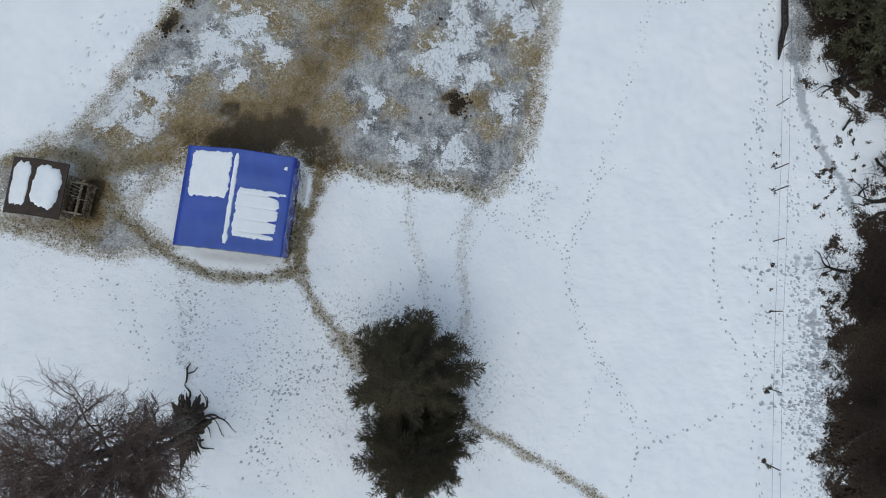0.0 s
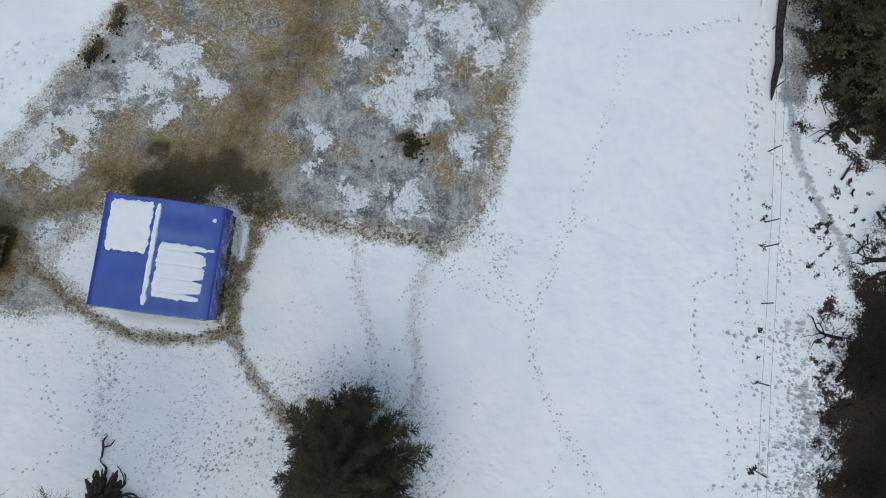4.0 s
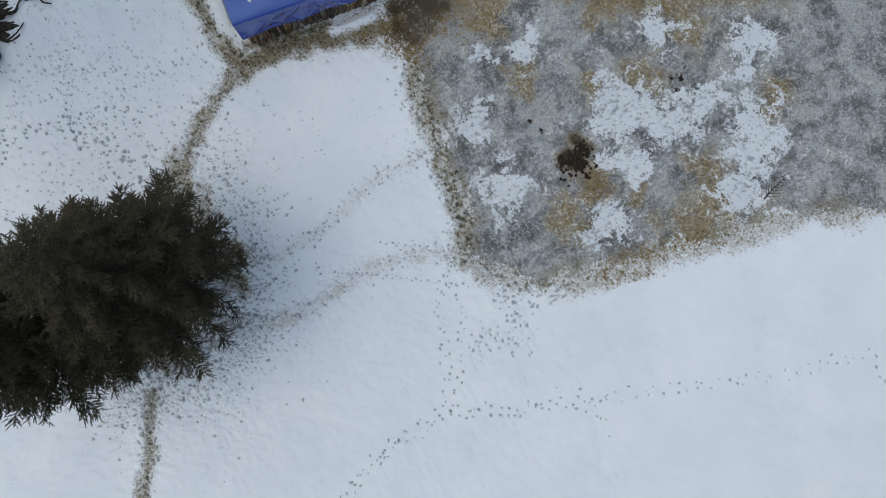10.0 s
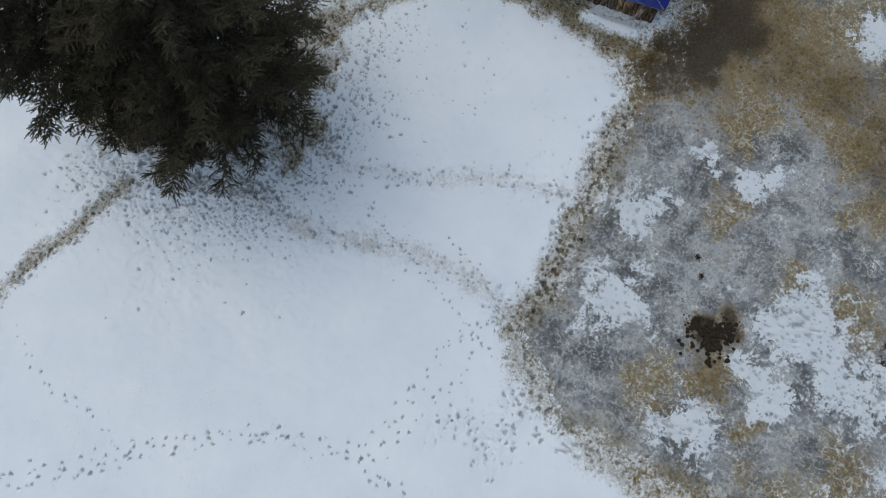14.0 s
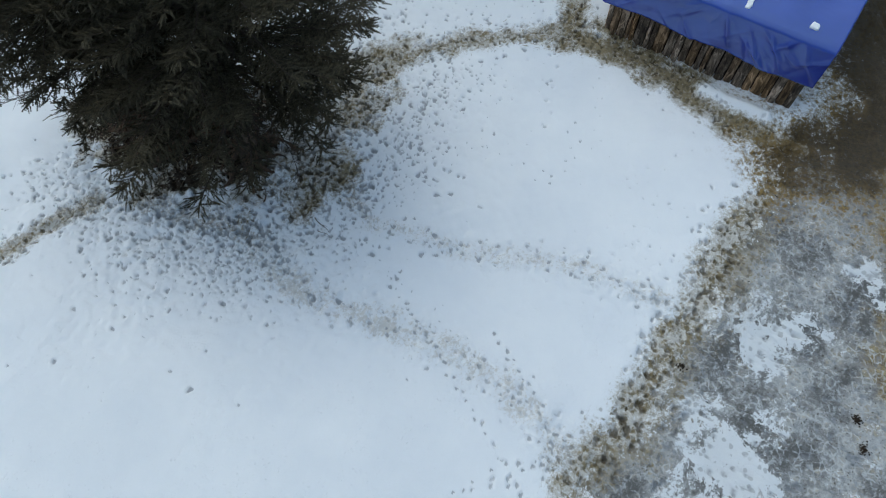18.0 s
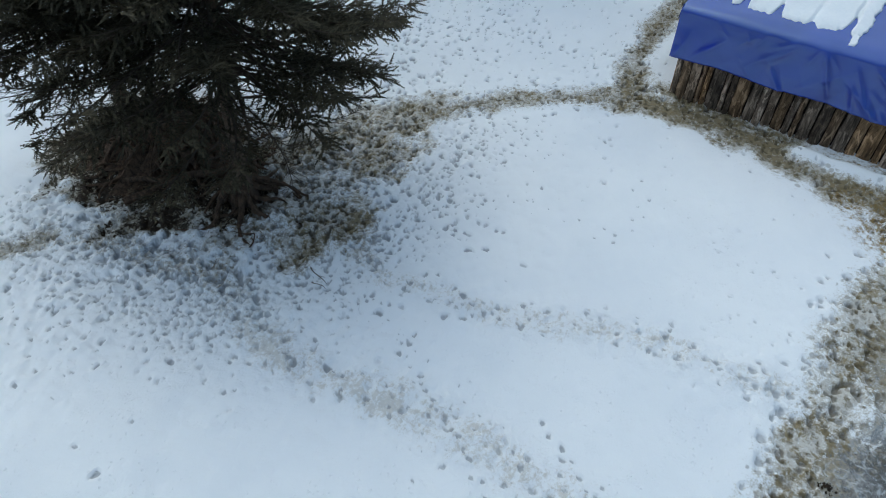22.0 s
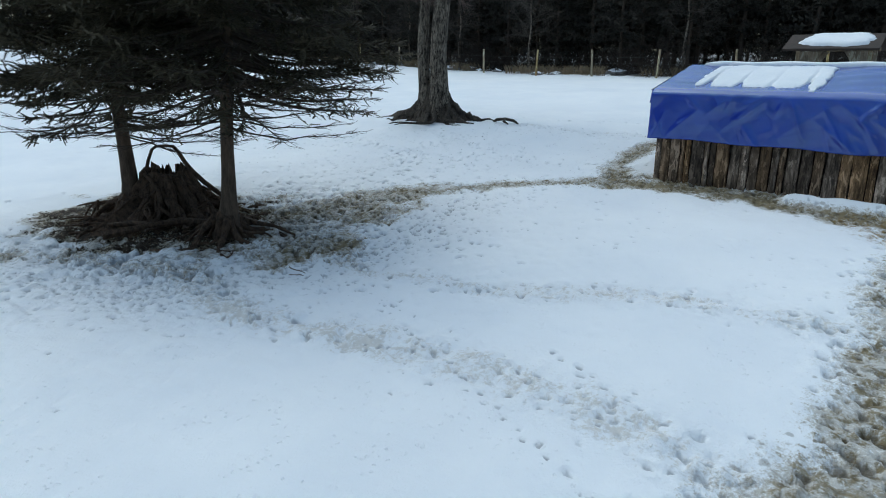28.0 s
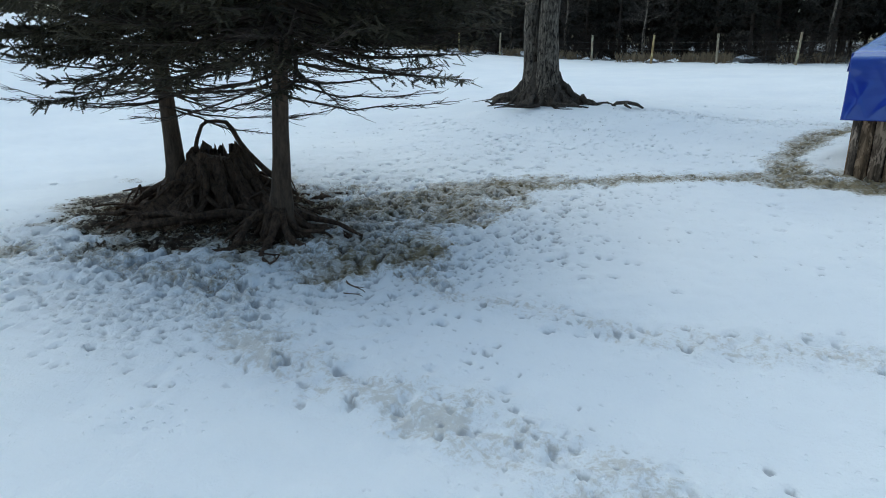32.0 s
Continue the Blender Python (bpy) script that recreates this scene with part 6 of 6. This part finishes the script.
def bare_sapling(x, y, seed, height):
    rng = np.random.default_rng(seed)
    root = thing("bare_tree", pose(x, y, ground_at(x, y)), "leafless grey tree at the edge of the dark wood", "tree", "bare trees behind the fence")
    b = Build()
    b.tube([(0.06 * math.sin(q), 0.05 * math.cos(1.7 * q), q) for q in np.linspace(-0.2, height, 10)], np.linspace(0.13, 0.03, 10), 7, cap=False)
    part("trunk", b, M_BARK, root, smooth=True)
    b = Build()
    for i in range(24):
        q, a = rng.uniform(2.2, height), rng.uniform(0, 6.28)
        d = np.array((math.cos(a), math.sin(a), 0.55))
        limb(b, rng, (0, 0, q), d / np.linalg.norm(d), rng.uniform(1.0, 2.2), 0.024, 4, 0.4)
    part("crown", b, M_GREY_TWIG, root, "fine grey leafless twigs")


for i, (x, y) in enumerate(((-45.6, -15.6), (-46.8, -23.0), (-45.2, -3.0), (-47.5, -29))):
    bare_sapling(x, y, 810 + i, 6.5 + i % 3)

# the wood at the eastern edge
JUNIPERS = [far_fir(s, h, 0.4, r, M_JUNIPER, 9.0, 0.6) for s, h, r in ((71, 7.5, 3.0), (72, 6.0, 2.7))]
for x, y, k in ((24.4, 17.8, 1.0), (25.6, 15.2, 0.95), (28.0, 17.0, 1.2), (23.6, 20.6, 0.9), (28.6, 13.6, 1.1), (26.5, 18.0, 1.1), (31.5, 19.0, 1.3), (27.0, 21.5, 1.1)):
    plant(JUNIPERS[int(x) % 2], x, y, k, x * 40, "evergreen_tree", "dense olive-green evergreen at the snowy wood edge", "conifer", "evergreens by the fence")


def brush(x, y, seed, size):
    """A leafless bush of many thin dark stems."""
    rng = np.random.default_rng(seed)
    b = Build()
    for i in range(16):
        a = rng.uniform(0, 6.28)
        d = np.array((0.8 * math.cos(a), 0.8 * math.sin(a), rng.uniform(0.5, 1.4)))
        limb(b, rng, (0.15 * math.cos(a), 0.15 * math.sin(a), 0), d / np.linalg.norm(d), size * rng.uniform(0.5, 1.0), 0.022, 4, 0.3)
    return solid("bush", b, M_BRUSH, "leafless brown thicket at the wood edge", "bush", "brushwood by the fence", m=pose(x, y, ground_at(x, y) - 0.03))


rng = np.random.default_rng(31)
bushes = [brush(24.6, 1.6, 91, 2.4), brush(24.4, -4.5, 92, 2.2), brush(24.4, -8.6, 93, 2.4)]
for i in range(30):
    y = rng.uniform(-16, 11)
    x = float(np.interp(y, (-16, -10, -6.4, -1.3, 4.3, 8, 12), (24.4, 24.6, 23.2, 24.2, 25.0, 26.6, 26))) + rng.uniform(0.0, 5.5)
    copy_thing(bushes[i % 3], pose(x, y, ground_at(x, y) - 0.03, 0, 0, rng.uniform(0, 360)))


for i in range(34):
    y = rng.uniform(-44, 15)
    x = rim_x(y) - rng.uniform(0.8, 5.0)
    copy_thing(bushes[i % 3], pose(x, y, ground_at(x, y) - 0.3, 0, 0, rng.uniform(0, 360)))


def fallen_limb(x, y, turn, size, seed):
    rng = np.random.default_rng(seed)
    b = Build()
    limb(b, rng, (0, 0, 0.12), (1, 0, 0.02), size, 0.2 * size / 2.2, 4, 0.4)
    ob = solid("fallen_branch", b, M_BOARD_DARK, "dark dead branch lying on the snow", "branch", "dead wood by the fence", m=pose(x, y, ground_at(x, y), 0, 0, turn) @ Matrix.Diagonal((1, 1, 0.45, 1)))
    return ob


for k, (x, y, turn, size) in enumerate(((24.6, 13.2, 150, 2.4), (25.2, 12.4, 20, 2.0), (23.6, 14.6, 100, 1.6), (25.9, 6.9, 200, 1.8), (26.1, 8.0, 80, 1.6), (23.5, 11.1, 60, 0.8), (24.2, 10.6, 250, 0.7),
                                       (22.7, 0.4, 40, 1.4), (22.6, -1.5, 70, 1.3), (21.9, -5.2, 110, 1.4), (22.4, -7.2, 30, 1.6), (23.2, 2.6, 160, 1.3), (24.9, 14.2, 200, 2.0), (26.0, 13.0, 120, 2.0), (23.0, 14.0, 40, 1.2), (25.4, 9.4, 300, 1.2), (22.4, -3.4, 200, 1.2), (21.9, -9.2, 60, 1.4), (24.6, 5.6, 20, 1.8))):
    fallen_limb(x, y, turn, size, 300 + k)


# ---- small things on the ground ----
def heap(x, y, r, seed, label):
    rng = np.random.default_rng(seed)
    b = Build()
    for i in range(130):
        a, d = rng.uniform(0, 6.28), abs(rng.normal(0, r * 0.5))
        d *= 0.7 + 0.5 * math.sin(2 * a + seed) ** 2
        s = rng.uniform(0.03, 0.10) * r * rng.uniform(0.7, 1.5)
        n = 7
        verts = [(d * math.cos(a), d * math.sin(a), s * 0.7)]
        for ring, (q, h) in enumerate(((0.7, 0.7), (1.0, 0.1), (1.0, -0.4))):
            verts += [(d * math.cos(a) + s * q * rng.uniform(0.8, 1.25) * math.cos(2 * math.pi * k / n), d * math.sin(a) + s * q * rng.uniform(0.8, 1.25) * math.sin(2 * math.pi * k / n), s * h) for k in range(n)]
        faces = [(0, 1 + k, 1 + (k + 1) % n) for k in range(n)]
        faces += [(1 + g * n + k, 1 + g * n + n + k, 1 + g * n + n + (k + 1) % n, 1 + g * n + (k + 1) % n) for g in (0, 1) for k in range(n)]
        b.add(verts, faces)
    solid("dung_heap", b, M_DUNG, label, "dung", "dung on the ice", "stuff", m=pose(x, y, ground_at(x, y) - 0.05), smooth=True)


for k, (x, y, r) in enumerate(((0.55, 12.5, 0.75), (0.15, 12.95, 0.5), (0.3, 12.0, 0.35), (-0.56, 17.8, 0.22), (-0.2, 17.4, 0.18), (-16.6, 17.0, 0.7), (-15.4, 18.6, 0.6), (1.15, 2.38, 0.07), (3.07, -1.29, 0.05), (-5.12, 7.51, 0.11), (-1.26, 8.18, 0.13), (6.62, 12.19, 0.10), (5.93, 10.43, 0.08), (4.97, 5.99, 0.10), (-0.74, 17.48, 0.16), (-6.08, 7.03, 0.12), (-1.73, 11.67, 0.16), (-1.2, 11.9, 0.14))):
    heap(x, y, r, 500 + k, "dark dung heap lying on dirty ice" if y > 8 else "few dark droppings lying on the snow")


def stick(x, y, turn, length, r, seed, label="thin dark stick lying on the snow"):
    rng = np.random.default_rng(seed)
    b = Build()
    pts = [(length * k, 0.08 * length * math.sin(4 * k + seed), 0.02 + 0.05 * k) for k in np.linspace(0, 1, 7)]
    b.tube(pts, np.linspace(r, r * 0.4, 7), 5)
    b.tube([pts[3], (pts[3][0] + 0.2 * length, 0.14 * length, 0.06)], [r * 0.6, r * 0.3], 4)
    solid("stick", b, M_ROOT, label, "stick", "sticks on the snow", m=pose(x, y, ground_at(x, y) - 0.01, 0, 0, turn))


for k, (x, y, turn, length, r) in enumerate(((-0.66, -2.12, 200, 0.35, 0.02), (-0.9, -0.75, 60, 0.6, 0.012), (-0.6, -0.5, 80, 0.35, 0.008), (-1.0, -2.3, 300, 0.4, 0.02))):
    stick(x, y, turn, length, r, 600 + k)


def fir_twig(x, y, turn, length, seed):
    """A broken fir branch lying flat, with its side shoots."""
    rng = np.random.default_rng(seed)
    b = Build()
    spine = [(length * k, 0.05 * length * math.sin(3 * k), 0.03) for k in np.linspace(0, 1, 9)]
    b.tube(spine, np.linspace(0.03, 0.008, 9), 5)
    for k in range(1, 8):
        for side in (-1, 1):
            px, py, pz = spine[k]
            ln = length * (0.55 - 0.05 * k) * rng.uniform(0.7, 1.1)
            b.tube([(px, py, pz), (px + 0.3 * ln, py + side * 0.35 * ln, pz), (px + 0.75 * ln, py + side * 0.62 * ln, pz - 0.01)], [0.016, 0.012, 0.006], 4)
    solid("fir_branch", b, M_TWIG, "small bare fir branch lying flat on grey ice", "branch", m=pose(x, y, ground_at(x, y) - 0.06, 0, 0, turn))


fir_twig(5.15, 18.35, 105, 1.25, 640)

# the dark log along the fence line
b = Build()
rng = np.random.default_rng(44)
b.tube([(x, y, ground_at(x, y) + 0.16) for x, y in ((19.8, 15.4), (20.0, 16.4), (20.3, 17.6), (20.4, 19.2), (20.7, 21.2), (20.9, 31))], [0.04, 0.15, 0.20, 0.22, 0.21, 0.18], 10, wob=0.35, rng=rng)
solid("log", b, M_BOARD_DARK, "long dark log lying along the paddock fence", "log", smooth=True)


# ---- loose straw on the trodden ground ----
def straw(name, lines, count, spread, label, seed, mt):
    rng = np.random.default_rng(seed)
    b = Build()
    flat = [(p, q) for line in lines for p, q in zip(line, line[1:])]
    weight = np.array([math.hypot(q[0] - p[0], q[1] - p[1]) for p, q in flat])
    for n in rng.choice(len(flat), count, p=weight / weight.sum()):
        (ax, ay), (bx, by) = flat[n]
        k = rng.random()
        x, y = lerp(ax, bx, k) + rng.normal(0, spread), lerp(ay, by, k) + rng.normal(0, spread)
        a, ln, w = rng.uniform(0, 6.28), rng.uniform(0.05, 0.2), rng.uniform(0.003, 0.006)
        z = ground_at(x, y) - 0.005
        dx, dy, nx, ny = ln * math.cos(a), ln * math.sin(a), -w * math.sin(a), w * math.cos(a)
        h = rng.uniform(-0.012, 0.012)
        b.add([(x - nx, y - ny, z), (x + nx, y + ny, z), (x + dx * 0.5 + nx, y + dy * 0.5 + ny, z + 0.02 + h), (x + dx * 0.5 - nx, y + dy * 0.5 - ny, z + 0.02 + h), (x + dx, y + dy, z + 0.01)],
              [(0, 1, 2, 3), (3, 2, 4)])
    return solid(name, b, mt, label, "straw", kind="stuff")


straw("straw", [t[2] for t in TRAILS[:4]], 1300, 0.25, "pale straw trodden into the muddy trails", 21, M_STRAW)
straw("straw_litter", [[(-3.2, -3.6), (-0.6, -2.6)], [(-4.0, -4.6), (-0.4, -5.0)], [(-3.6, -7.8), (-0.6, -7.0)]], 2600, 0.45, "straw and bark litter under the spruces", 22, M_DEAD)
